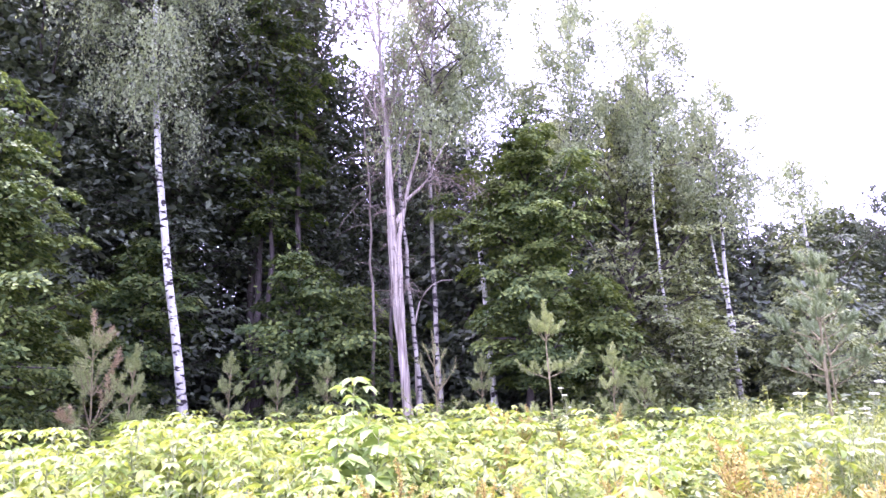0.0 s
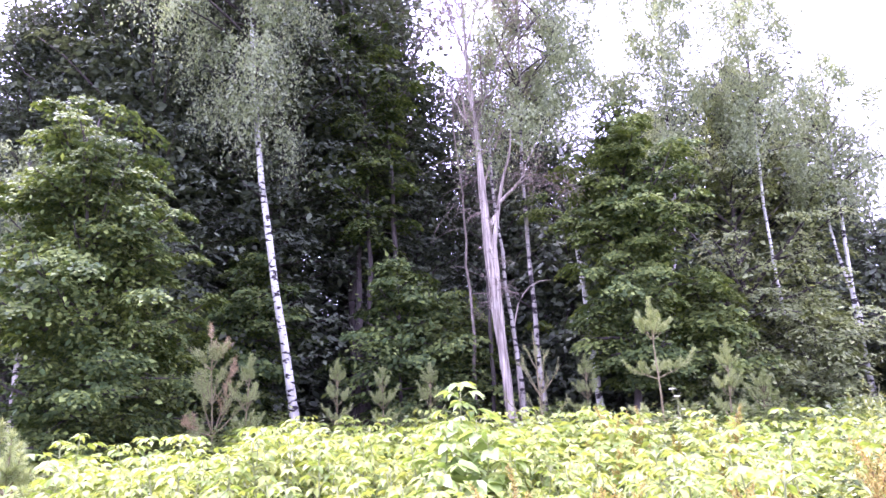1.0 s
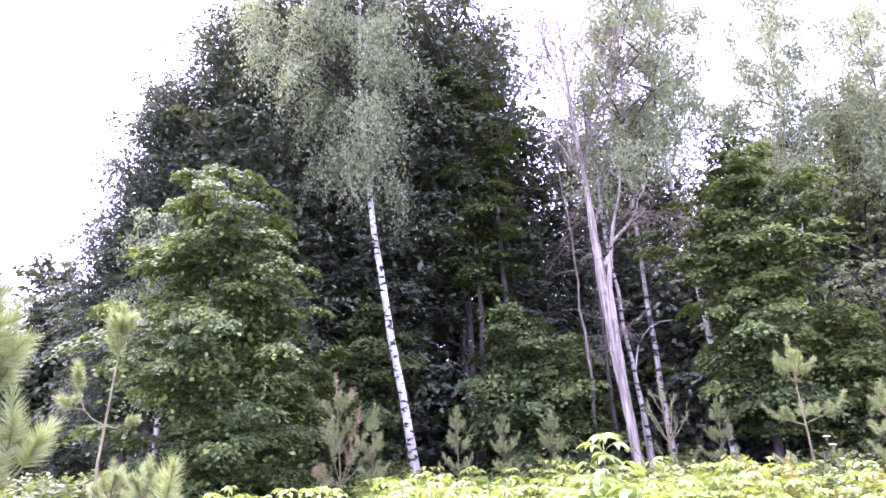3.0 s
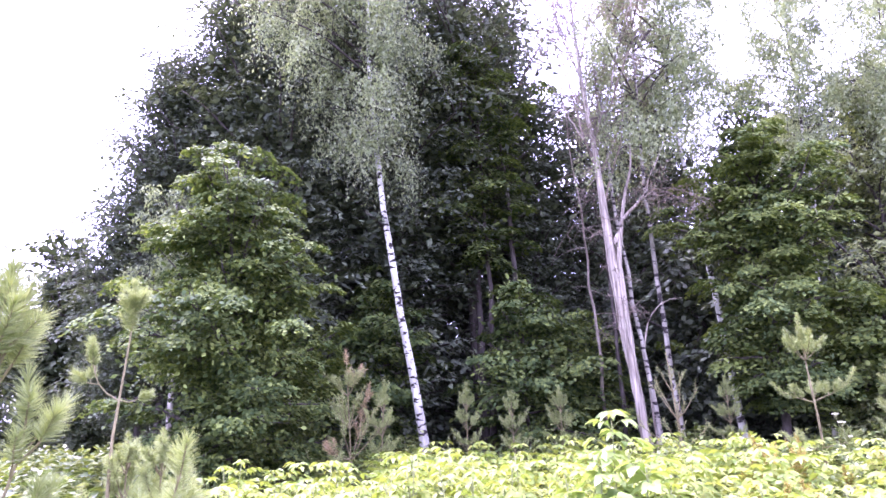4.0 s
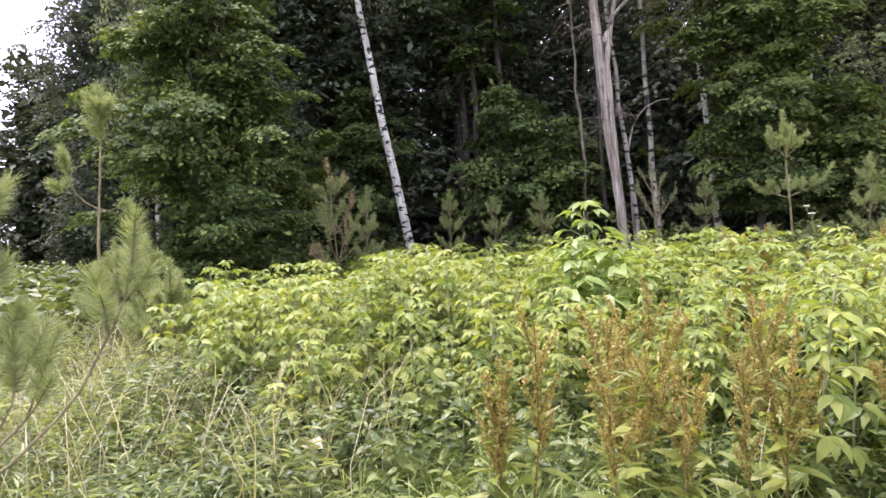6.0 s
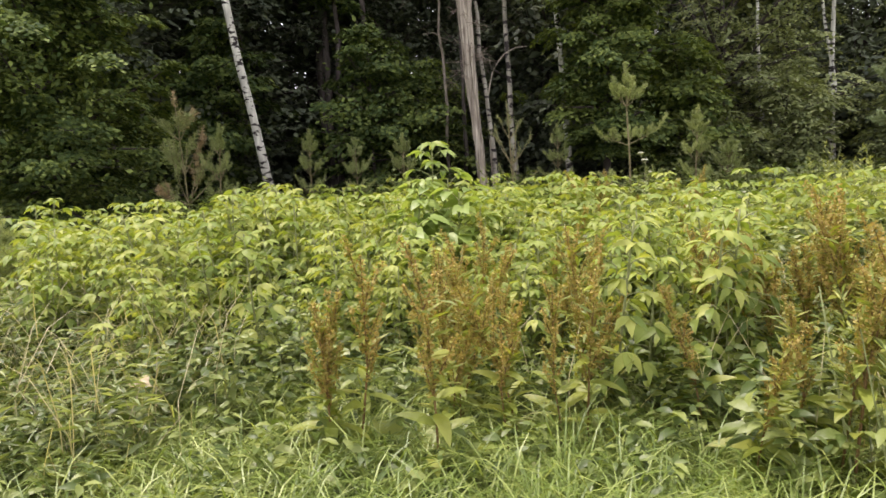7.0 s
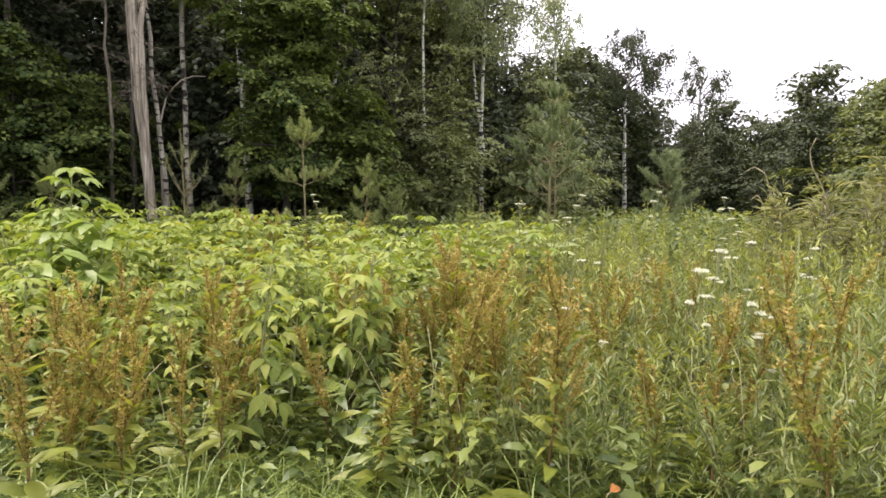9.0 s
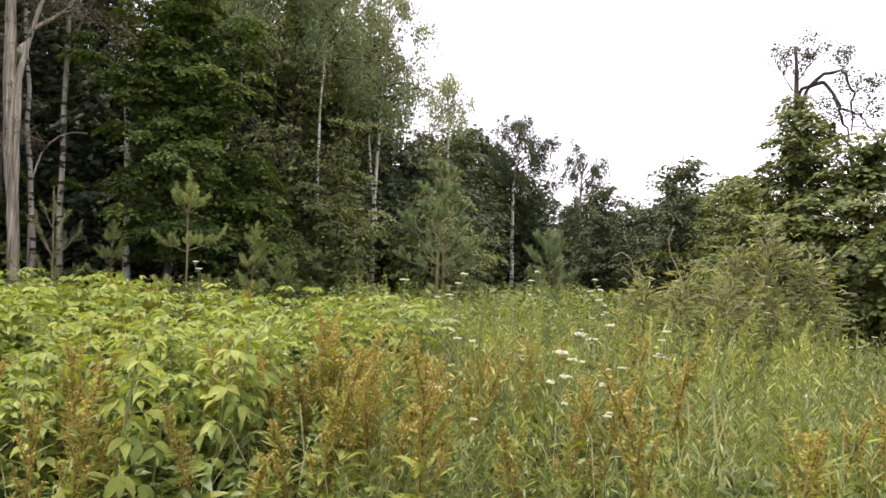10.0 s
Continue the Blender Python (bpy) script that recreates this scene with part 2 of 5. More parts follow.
class Bag:
    """Gathers tubes and leaves into one mesh."""

    def __init__(self):
        self.v, self.f, self.n = [], [], 0

    def add(self, verts, faces):
        self.v.append(verts)
        self.f += [np.asarray(q) + self.n for q in faces]
        self.n += len(verts)

    def tube(self, points, radii, sides=6, wobble=0.0):
        p = np.asarray(points, dtype=float)
        r = np.broadcast_to(np.asarray(radii, dtype=float), (len(p),))
        t = unit(np.gradient(p, axis=0))
        ref = np.where(np.abs(t[:, 2:3]) > 0.9, [[1.0, 0, 0]], [[0, 0, 1.0]])
        u = unit(np.cross(t, ref))
        w = np.cross(t, u)
        ang = np.linspace(0, 2 * np.pi, sides, endpoint=False)
        rr = r[:, None] * (1 + wobble * RNG.normal(size=(len(p), sides)))
        v = p[:, None] + rr[..., None] * (np.cos(ang)[None, :, None] * u[:, None] + np.sin(ang)[None, :, None] * w[:, None])
        i = np.arange(len(p) - 1)[:, None] * sides
        j = np.arange(sides)[None]
        k = (j + 1) % sides
        q = np.stack([i + j, i + k, i + sides + k, i + sides + j], -1).reshape(-1, 4)
        cap = np.arange(sides)[None] + (len(p) - 1) * sides
        self.add(v.reshape(-1, 3), [q, cap])

    def leaves(self, kind, at, along, normal, size):
        tv, tf = LEAF[kind]
        at, size = np.asarray(at, dtype=float), np.asarray(size, dtype=float)
        if not len(at):
            return
        x = unit(np.asarray(along, dtype=float))
        z = unit(normal - (normal * x).sum(-1, keepdims=True) * x + 1e-6)
        y = np.cross(z, x)
        s = np.broadcast_to(size, (len(at),))[:, None, None]
        v = at[:, None] + s * (tv[None, :, 0:1] * x[:, None] + tv[None, :, 1:2] * y[:, None] + tv[None, :, 2:3] * z[:, None])
        off = (np.arange(len(at)) * len(tv))[:, None, None]
        self.add(v.reshape(-1, 3), [(np.asarray(f)[None] + off).reshape(-1, np.asarray(f).shape[1]) for f in tf])

    def mesh(self, name, material, smooth=True):
        return mesh_from(name, np.concatenate(self.v), self.f, material, smooth)


def leaf_shape(rows, tip):
    """A leaf blade along x from pairs (x, half width, droop); folded at the midrib, with a pointed tip."""
    v = [(0, 0, 0)]
    for x, w, d in rows:
        v += [(x, 0, -d), (x, w, -d + 0.25 * w), (x, -w, -d + 0.25 * w)]
    v.append(tip)
    f3, f4 = [(0, 1, 2), (0, 3, 1)], []
    for i in range(len(rows) - 1):
        a, b = 1 + 3 * i, 4 + 3 * i
        f4 += [(a, b, b + 1, a + 1), (a, a + 2, b + 2, b)]
    a, e = 1 + 3 * (len(rows) - 1), len(v) - 1
    f3 += [(a, e, a + 1), (a, a + 2, e)]
    return np.array(v, dtype=float), [q for q in (f3, f4) if q]


LEAF = {
    "oval": (np.array([(0, 0, 0), (0.42, 0.27, 0.05), (1, 0, -0.1), (0.42, -0.27, 0.05)], dtype=float), [[(0, 2, 1), (0, 3, 2)]]),
    "kite": (np.array([(0, 0, 0), (0.4, 0.42, 0.06), (1, 0, -0.14), (0.4, -0.42, 0.06)], dtype=float), [[(0, 2, 1), (0, 3, 2)]]),
    "blade": leaf_shape([(0.3, 0.2, 0.0), (0.66, 0.17, 0.08)], (1, 0, -0.3)),
    "broad": leaf_shape([(0.22, 0.19, 0.0), (0.52, 0.22, 0.04), (0.8, 0.11, 0.14)], (1, 0, -0.3)),
    "dock": leaf_shape([(0.08, 0.05, 0.0), (0.2, 0.13, 0.02), (0.38, 0.165, 0.06), (0.56, 0.15, 0.12), (0.74, 0.12, 0.22), (0.9, 0.06, 0.34)], (1, 0, -0.44)),
    "lance": leaf_shape([(0.4, 0.075, 0.0)], (1, 0, -0.22)),
    "needle": (np.array([(0, 0.019, 0), (0, -0.019, 0), (1, 0, 0)], dtype=float), [[(0, 1, 2)]]),
    "strand": (np.array([(0, 0.0014, 0), (0, -0.0014, 0), (1, 0.0008, 0), (1, -0.0008, 0)], dtype=float), [[(0, 1, 3, 2)]]),
    "ovate": leaf_shape([(0.14, 0.24, 0.0), (0.42, 0.32, 0.03), (0.75, 0.19, 0.12)], (1, 0, -0.25)),
    "stalk": (np.array([(0, 0.006, 0), (0, -0.006, 0), (1, 0.003, 0), (1, -0.003, 0)], dtype=float), [[(0, 1, 3, 2)]]),
    "thick_needle": (np.array([(0, 0.04, 0), (0, -0.04, 0), (1, 0, 0)], dtype=float), [[(0, 1, 2)]]),
    "grass": (np.array([(0, 0.005, 0), (0, -0.005, 0), (0.4, 0.0075, 0.0), (0.4, -0.0075, 0.0), (0.7, 0.006, -0.22), (0.7, -0.006, -0.22), (0.86, 0, -0.66)], dtype=float), [[(0, 1, 3, 2), (2, 3, 5, 4)], [(4, 5, 6)]]),
    "straw": (np.array([(0, 0.0025, 0), (0, -0.0025, 0), (0.45, 0.0028, 0.0), (0.45, -0.0028, 0.0), (0.78, 0.0022, -0.14), (0.78, -0.0022, -0.14), (0.98, 0, -0.42)], dtype=float), [[(0, 1, 3, 2), (2, 3, 5, 4)], [(4, 5, 6)]]),
    "slim": (np.array([(0, 0, 0), (0.45, 0.085, 0.02), (1, 0, -0.2), (0.45, -0.085, 0.02)], dtype=float), [[(0, 2, 1), (0, 3, 2)]]),
    "grain": (np.array([(0, 0, 0), (0.5, 0.42, 0.15), (1, 0, 0), (0.5, -0.42, 0.15)], dtype=float), [[(0, 2, 1), (0, 3, 2)]]),
    "seed": (np.array([(0, 0, 0), (0.5, 0.4, 0.1), (1, 0, 0), (0.5, -0.4, 0.1), (0.5, 0, 0.45)], dtype=float), [[(0, 4, 1), (1, 4, 2), (2, 4, 3), (3, 4, 0)]]),
}


def part(name, me, parent, label="", kind=""):
    ob = new(name, me)
    ob.parent = parent
    return tagged(ob, label, kind=kind)


def thing(name, place, label, category, group="", kind=""):
    ob = new(name)
    ob.matrix_basis = place if isinstance(place, Matrix) else Matrix.Translation(place)
    return tagged(ob, label, category, group, kind)


def ground_z(x, y):
    """The meadow rises a little towards the wood, with low bumps."""
    x, y = np.asarray(x, dtype=float), np.asarray(y, dtype=float)
    r = np.hypot(x, y)
    rise = 0.3 * np.clip((r - 5) / 9, 0, 1) ** 1.3
    return rise + 0.04 * np.sin(0.9 * x + 0.4) * np.cos(0.7 * y) + 0.02 * np.sin(2.3 * x + 1.1 * y)


def scattered(n, sx, sy, sz):
    return RNG.normal(size=(n, 3)) * [sx, sy, sz]


def limb_path(a, azimuth, rise, length, droop, n=6):
    """A limb that leaves a at an azimuth and rise (radians), and bends down by droop."""
    s = np.linspace(0, 1, n)[:, None]
    d = np.array([math.cos(azimuth) * math.cos(rise), math.sin(azimuth) * math.cos(rise), math.sin(rise)])
    p = np.asarray(a) + d * length * s + np.array([0, 0, -1.0]) * droop * length * s ** 2
    side = np.array([-math.sin(azimuth), math.cos(azimuth), 0])
    return p + side * (0.08 * length * RNG.normal()) * s ** 2 + RNG.normal(size=(n, 3)) * 0.015 * length * s


def along_path(p, u):
    """Points at fractions u of a path with even steps."""
    k = np.clip(np.asarray(u) * (len(p) - 1), 0, len(p) - 1.001)
    i = k.astype(int)
    return p[i] + (p[i + 1] - p[i]) * (k - i)[:, None]


def stem_points(points, n):
    """A smooth stem through a few points."""
    p = np.asarray(points, dtype=float)
    d = np.concatenate([[0], np.cumsum(np.linalg.norm(np.diff(p, axis=0), axis=1))])
    t = np.linspace(0, d[-1], n)
    return np.stack([np.interp(t, d, p[:, k]) for k in range(3)], 1)


def broadleaf_parts(root, stem, r0, bark, leaves, kind, size, crown, n_limbs, per_limb, spray=(0.5, 0.5, 0.16), rise=(0.1, 0.9), droop=0.2, leaf_tilt=0.55, hang=0.0, r1=0.02, sides=9, split=False, twigs=True, core=0.0, layer=0.0, bias=0.0, inner=1.35, ragged=1.0):
    """Trunk, branches and crown. crown: (low, high, [radius at even steps from low to high]); layer: radius of flat leaf sprays; bias: longer limbs to one side."""
    low, high, radii = crown
    trunk, wood, green = Bag(), Bag(), Bag()
    n = len(stem)
    rad = r0 + (r1 - r0) * np.linspace(0, 1, n) ** 0.85
    rad[0] *= 1.35
    trunk.tube(stem, rad, sides, 0.05)
    z = stem[:, 2]
    part("trunk", trunk.mesh("trunk", bark), root)

    def close_limb():
        """Each limb of a near tree is a part of its own, with its foliage."""
        ob = part("limb", wood.mesh("limb", M_BARK if hang else bark), root)
        if green.n:
            part("foliage", green.mesh("foliage", leaves), ob, kind="stuff")

    for i in range(n_limbs):
        if split and wood.n:
            close_limb()
            wood, green = Bag(), Bag()
        u = (i + RNG.uniform(0.1, 0.9)) / n_limbs
        h = low + (high - low) * u
        reach = np.interp(u, np.linspace(0, 1, len(radii)), radii) * (1 + ragged * RNG.uniform(-0.5, 0.28))
        az = i * 2.399 + RNG.normal() * 0.4
        reach *= 1 - bias * math.cos(az) + (0.26 * ragged if layer else 0.12) * math.sin(3 * az + 2.2 * h)
        up = rise[0] + (rise[1] - rise[0]) * u + RNG.normal() * 0.15
        long = reach / max(0.35, math.cos(min(up, 1.2)))
        k = np.interp(max(0.12, h - long * (math.sin(up) - droop)), z, np.arange(n))
        a = along_path(stem, [k / (n - 1)])[0]
        path = limb_path(a, az, up, long, droop)
        wood.tube(path, np.linspace((0.28 if hang else 0.5) * r0 * min(1, 0.25 + 0.35 * reach) + 0.006, 0.005, len(path)), 5 if twigs else 3)
        m = max(4, int(per_limb * (0.35 + reach / max(radii))))
        groups = max(3, int(2.5 + 2.6 * reach))
        g_u = RNG.uniform(0.35, 1.02, groups)
        c = along_path(path, np.minimum(g_u, 1)) + scattered(groups, 0.28 * reach * 0.5, 0.28 * reach * 0.5, 0.12 * reach * 0.5)
        for q in c[:: 2] if twigs else ():
            b0 = along_path(path, [RNG.uniform(0.3, 0.8)])[0]
            wood.tube(np.linspace(b0, q, 3) + scattered(3, 0.02, 0.02, 0.02), [0.008, 0.006, 0.003], 4)
        if hang:
            k = max(3, m // 14)
            knots = along_path(path, RNG.uniform(0.3, 1.0, max(2, int(1 + 1.6 * reach)))) + scattered(max(2, int(1 + 1.6 * reach)), 0.12, 0.12, 0.08)
            s0 = knots[RNG.integers(0, len(knots), k)] + scattered(k, 0.13, 0.13, 0.1)
            long = hang * RNG.uniform(0.25, 1.0, k)
            drift = unit(s0 - a) * 0.25 + scattered(k, 0.12, 0.12, 0)
            w = np.repeat(np.arange(k), 14)
            u2 = RNG.uniform(0, 1, len(w))[:, None]
            p = s0[w] + drift[w] * long[w, None] * u2 + np.array([0, 0, -1.0]) * long[w, None] * u2 ** 1.3 + scattered(len(w), 0.045, 0.045, 0.03)
            d = scattered(len(w), 0.6, 0.6, 0.35) + [0, 0, -0.8]
            green.leaves(kind, p, d, RNG.normal(size=(len(w), 3)) + [0, 0, 0.5], size * RNG.uniform(0.6, 1.2, len(w)))
            fall = drift * long[:, None] + np.array([0, 0, -1.0]) * long[:, None]
            wood.leaves("strand", s0, fall, RNG.normal(size=(k, 3)), np.linalg.norm(fall, axis=1))
            continue
        if core:
            # larger inner leaves that close the crown
            mc = int(m * core)
            pc = along_path(path, RNG.uniform(0.1, 0.7, mc)) + scattered(mc, 0.2 * reach, 0.2 * reach, 0.16 * reach)
            green.leaves("oval", pc, scattered(mc, 1, 1, 0.6), np.array([0, 0, 0.8]) + scattered(mc, 0.7, 0.7, 0.5), size * inner * RNG.uniform(0.6, 1.2, mc))
        if layer:
            # flat sprays that droop at the rim, side by side along the outer limb
            ahead = np.array([math.cos(az), math.sin(az), 0.0])
            aside = np.array([-ahead[1], ahead[0], 0.0])
            k = max(2, int(round(1 + 0.85 * reach / layer)))
            su = np.linspace(0.42, 1.0, k) + RNG.normal(size=k) * 0.06
            heart = along_path(path, np.clip(su, 0, 1)) + aside * (RNG.normal(size=k) * 0.26 * reach * su)[:, None] + scattered(k, 0.04, 0.04, 0.1 * layer + 0.03)
            wide = layer * RNG.uniform(0.6, 1.25, k)
            which = RNG.integers(0, k, m)
            ang, rr = RNG.uniform(0, 6.28, m), wide[which] * np.sqrt(RNG.uniform(0, 1, m)) * RNG.uniform(0.75, 1.15, m)
            off = np.stack([rr * np.cos(ang), rr * np.sin(ang), -0.4 * rr ** 2 / layer + RNG.normal(size=m) * 0.09 * layer], 1)
            off[:, 2] -= 0.3 * (off @ ahead)
            flow = unit(off * [1, 1, 0] + ahead * 0.5 * layer)
            tip = RNG.normal(size=(k, 3))[which] * [0.2, 0.2, 0.05]
            green.leaves(kind, heart[which] + off, flow + scattered(m, 0.35, 0.35, 0.2) + [0, 0, -0.35], np.array([0, 0, 1.0]) + flow * 0.3 + ahead * 0.25 + tip + scattered(m, leaf_tilt, leaf_tilt, 0.15), size * RNG.uniform(0.65, 1.2, m))
            continue
        which = RNG.integers(0, groups, m)
        off = scattered(m, *spray)
        p = c[which] + off
        out = p - a
        out[:, 2] *= 0.3
        d = unit(out) + scattered(m, 0.5, 0.5, 0.25) + [0, 0, -0.25]
        nrm = np.array([0, 0, 1.0]) + unit(out) * 0.35 + scattered(m, leaf_tilt, leaf_tilt, leaf_tilt * 0.6)
        green.leaves(kind, p, d, nrm, size * RNG.uniform(0.65, 1.2, m))
    if split:
        close_limb()
        return
    part("branchwork", wood.mesh("branchwork", M_BARK if hang else bark), root, kind="stuff")
    part("crown", green.mesh("crown", leaves), root, kind="stuff")


def tree(name, base, points, label, category="tree", group="", **how):
    """A tree at base whose trunk runs through the points, given relative to the base."""
    root = thing(name, base, label, category, group)
    stem = stem_points(points, how.pop("steps", 14))
    stem[1:-1, :2] += RNG.normal(size=(len(stem) - 2, 2)) * 0.016
    broadleaf_parts(root, stem, **how)
    return root


# ---- ground ----
def build_ground():
    xs = np.unique(np.concatenate([np.linspace(-14, 14, 113), np.array([-2500, -900, -400, -150, -70, -40, -25, -18, 18, 25, 40, 70, 150, 400, 900, 2500])]))
    ys = np.unique(np.concatenate([np.linspace(-6, 22, 113), np.array([-2500, -900, -400, -150, -60, -30, -15, -9, 28, 36, 50, 80, 150, 400, 900, 2500])]))
    gx, gy = np.meshgrid(xs, ys, indexing="ij")
    v = np.stack([gx, gy, ground_z(gx, gy)], -1).reshape(-1, 3)
    i, j = np.meshgrid(np.arange(len(xs) - 1), np.arange(len(ys) - 1), indexing="ij")
    a = (i * len(ys) + j).ravel()
    f = np.stack([a, a + len(ys), a + len(ys) + 1, a + 1], -1)
    tagged(new("ground", mesh_from("ground", v, [f], M_GROUND)), "uneven dark meadow soil under tall weeds", "ground", kind="structure")


build_ground()


def on_ground(x, y, sink=0.04):
    return (x, y, float(ground_z(x, y)) - sink)


# ---- the front birch ----
BIRCH_HOW = dict(bark=M_BIRCH, leaves=L_BIRCH, kind="oval", hang=1.5, leaf_tilt=0.9)
tree("birch_tree", on_ground(-4.72, 12.58), [(0, 0, 0), (-0.16, -0.05, 1.2), (-0.4, -0.15, 2.9), (-0.62, -0.23, 4.5), (-0.85, -0.32, 6.3), (-0.98, -0.36, 8.2), (-1.03, -0.4, 10), (-0.95, -0.4, 12), (-0.9, -0.4, 14.6)],
     "slender white birch with drooping grey-green crown at the wood's edge", "birch", "birches at the edge", r0=0.1, size=0.078,
     crown=(6.7, 14.6, [1.0, 1.7, 2.0, 1.9, 1.6, 0.8]), n_limbs=58, per_limb=880, bias=0.25, split=True, spray=(0.2, 0.2, 0.62), rise=(0.25, 1.0), droop=0.3, **BIRCH_HOW)


# ---- the dead tree ----
def dead_tree():
    root = thing("dead_tree", on_ground(-0.58, 12.95), "barkless split dead tree with forked bleached trunk and dry twigs", "dead tree")
    b = Bag()
    stem = stem_points([(0, 0, 0), (-0.09, 0, 0.9), (-0.17, 0, 2.0), (-0.28, 0, 3.05), (-0.36, -0.02, 4.3), (-0.42, 0, 5.5), (-0.45, 0, 6.3), (-0.52, 0, 7.2), (-0.6, 0, 8.2), (-0.63, 0, 9.4), (-0.68, 0, 10.6)], 44)
    rad = np.interp(stem[:, 2], [0, 0.3, 1, 3, 4.3, 4.7, 5.6, 7.2, 8.5, 10.6], [0.15, 0.105, 0.094, 0.096, 0.1, 0.085, 0.07, 0.046, 0.032, 0.012])
    b.tube(stem, rad, 14, 0.08)
    part("trunk", b.mesh("trunk", M_DEAD), root)
    arm = Bag()
    path = stem_points([(-0.12, -0.06, 1.9), (-0.18, -0.07, 3.04), (-0.22, -0.06, 4.13), (-0.1, 0, 4.88), (0.05, 0, 5.55), (0.2, 0, 6.0), (0.27, 0.02, 6.8)], 24)
    arm.tube(path, np.interp(path[:, 2], [1.9, 2.6, 4.1, 5.0, 6.8], [0.02, 0.05, 0.052, 0.038, 0.008]), 10, 0.08)
    part("limb", arm.mesh("limb", M_DEAD), root, "bleached strip of trunk that forks away")
    limbs = []
    for pts, r, wood in (([(-0.27, -0.04, 4.5), (0.0, 0, 5.02), (0.36, 0, 5.36), (0.59, 0, 5.87), (0.9, 0, 6.48)], 0.048, M_DEAD),
                         ([(0.36, 0, 5.36), (0.5, 0.03, 5.42), (0.64, 0.05, 5.56)], 0.018, M_DEAD),
                         ([(-0.52, 0, 7.16), (-0.1, 0.05, 7.35), (0.14, 0.08, 7.9), (0.34, 0.1, 8.45), (0.7, 0.1, 9.06), (0.84, 0.1, 9.65)], 0.03, M_DEADTWIG),
                         ([(-0.6, 0, 8.2), (-0.85, 0.05, 8.94), (-1.08, 0.05, 10.06)], 0.022, M_DEADTWIG),
                         ([(-0.44, 0, 6.1), (-0.66, -0.1, 6.8), (-0.76, -0.1, 7.6), (-0.95, -0.1, 8.6)], 0.022, M_DEADTWIG),
                         ([(-0.48, 0, 6.6), (-0.3, 0.1, 7.5), (-0.32, 0.1, 8.6), (-0.2, 0.1, 9.8)], 0.026, M_DEADTWIG),
                         ([(-0.4, 0.02, 5.2), (-0.2, 0.2, 6.0), (0.1, 0.3, 6.8), (0.18, 0.35, 7.6)], 0.024, M_DEADTWIG)):
        w = Bag()
        p = stem_points(pts, 14)
        p[1:-1] += scattered(12, 0.014, 0.014, 0.0)
        w.tube(p, np.linspace(r, 0.006, 14), 7, 0.08)
        part("limb", w.mesh("limb", wood), root)
        limbs.append(p)
    for i in range(9):
        h = 5.9 + 0.36 * i
        a = along_path(stem, [np.interp(h, stem[:, 2], np.linspace(0, 1, 44))])[0]
        w = Bag()
        p = limb_path(a, 0.6 + 2.6 * i, RNG.uniform(1.05, 1.35), RNG.uniform(2.2, 3.6), RNG.uniform(-0.1, 0.12), 14)
        w.tube(p, np.linspace(0.02, 0.005, 14), 6, 0.08)
        part("limb", w.mesh("limb", M_DEAD), root)
        limbs.append(p)
    for i in range(190):
        tw = Bag()
        h = RNG.uniform(5.2, 10.4) if i % 6 else RNG.uniform(2.8, 5.0)
        a = along_path(stem, [np.interp(h, stem[:, 2], np.linspace(0, 1, 44))])[0]
        if i % 2 and h > 5:
            a = along_path(limbs[i % 16], [RNG.uniform(0.3, 1)])[0]
        reach = RNG.uniform(0.35, 1.1) ** 1.3 * (0.6 if h < 5 else 1.1)
        p = limb_path(a, RNG.uniform(0, 6.28), RNG.uniform(-0.5, 1.2), reach, RNG.uniform(0.0, 0.7))
        p[1:] += scattered(5, 0.04, 0.04, 0.04)
        tw.tube(p, np.linspace(0.008, 0.003, 6), 4)
        for _ in range(RNG.integers(5, 13)):
            q = limb_path(along_path(p, [RNG.uniform(0.25, 1.0)])[0], RNG.uniform(0, 6.28), RNG.uniform(-0.8, 0.6), reach * RNG.uniform(0.25, 0.6), 0.4, 4)
            tw.tube(q, np.linspace(0.005, 0.0025, 4), 3)
        ob = part("twig", tw.mesh("twig", M_DEADTWIG), root)
        if i % 2 and 6 < h < 9.8:
            g = Bag()
            c = along_path(p, RNG.uniform(0.3, 1.0, 60)) + scattered(60, 0.13, 0.13, 0.15)
            g.leaves("oval", c, scattered(60, 1, 1, 0.5) + [0, 0, -0.8], RNG.normal(size=(60, 3)), RNG.uniform(0.03, 0.06, 60))
            part("dry_foliage", g.mesh("dry_foliage", L_BROWN), ob, "withered brown leaves", kind="stuff")


dead_tree()

# ---- slim birches beside and behind the dead tree ----
HOW2 = dict(bark=M_BIRCH_GREY, leaves=L_BIRCH, kind="oval", hang=1.0, leaf_tilt=0.9, spray=(0.2, 0.2, 0.5), droop=0.3, rise=(0.4, 1.1))
tree("birch_tree", on_ground(-0.06, 13.55), [(0, 0, 0), (-0.04, 0, 3.2), (-0.1, 0, 5.6), (-0.03, 0, 7.7), (0.1, 0, 10), (0.2, 0, 12.4)], "slim grey birch with thin high crown beside dead tree", "birch", "birches at the edge",
     r0=0.066, size=0.085, r1=0.008, crown=(6.5, 12.2, [0.7, 1.3, 1.5, 1.3, 0.6]), n_limbs=34, per_limb=480, **HOW2)
tree("birch_tree", on_ground(-0.36, 13.15), [(0, 0, 0), (-0.06, 0, 1.0), (-0.18, 0, 2.4), (-0.3, 0, 3.6), (-0.42, 0, 5.4), (-0.5, 0.1, 8.6)], "thin leaning grey birch behind the dead tree", "birch", "birches at the edge",
     r0=0.055, size=0.08, crown=(6.0, 8.6, [0.4, 0.8, 0.6, 0.3]), n_limbs=9, per_limb=180, **HOW2)
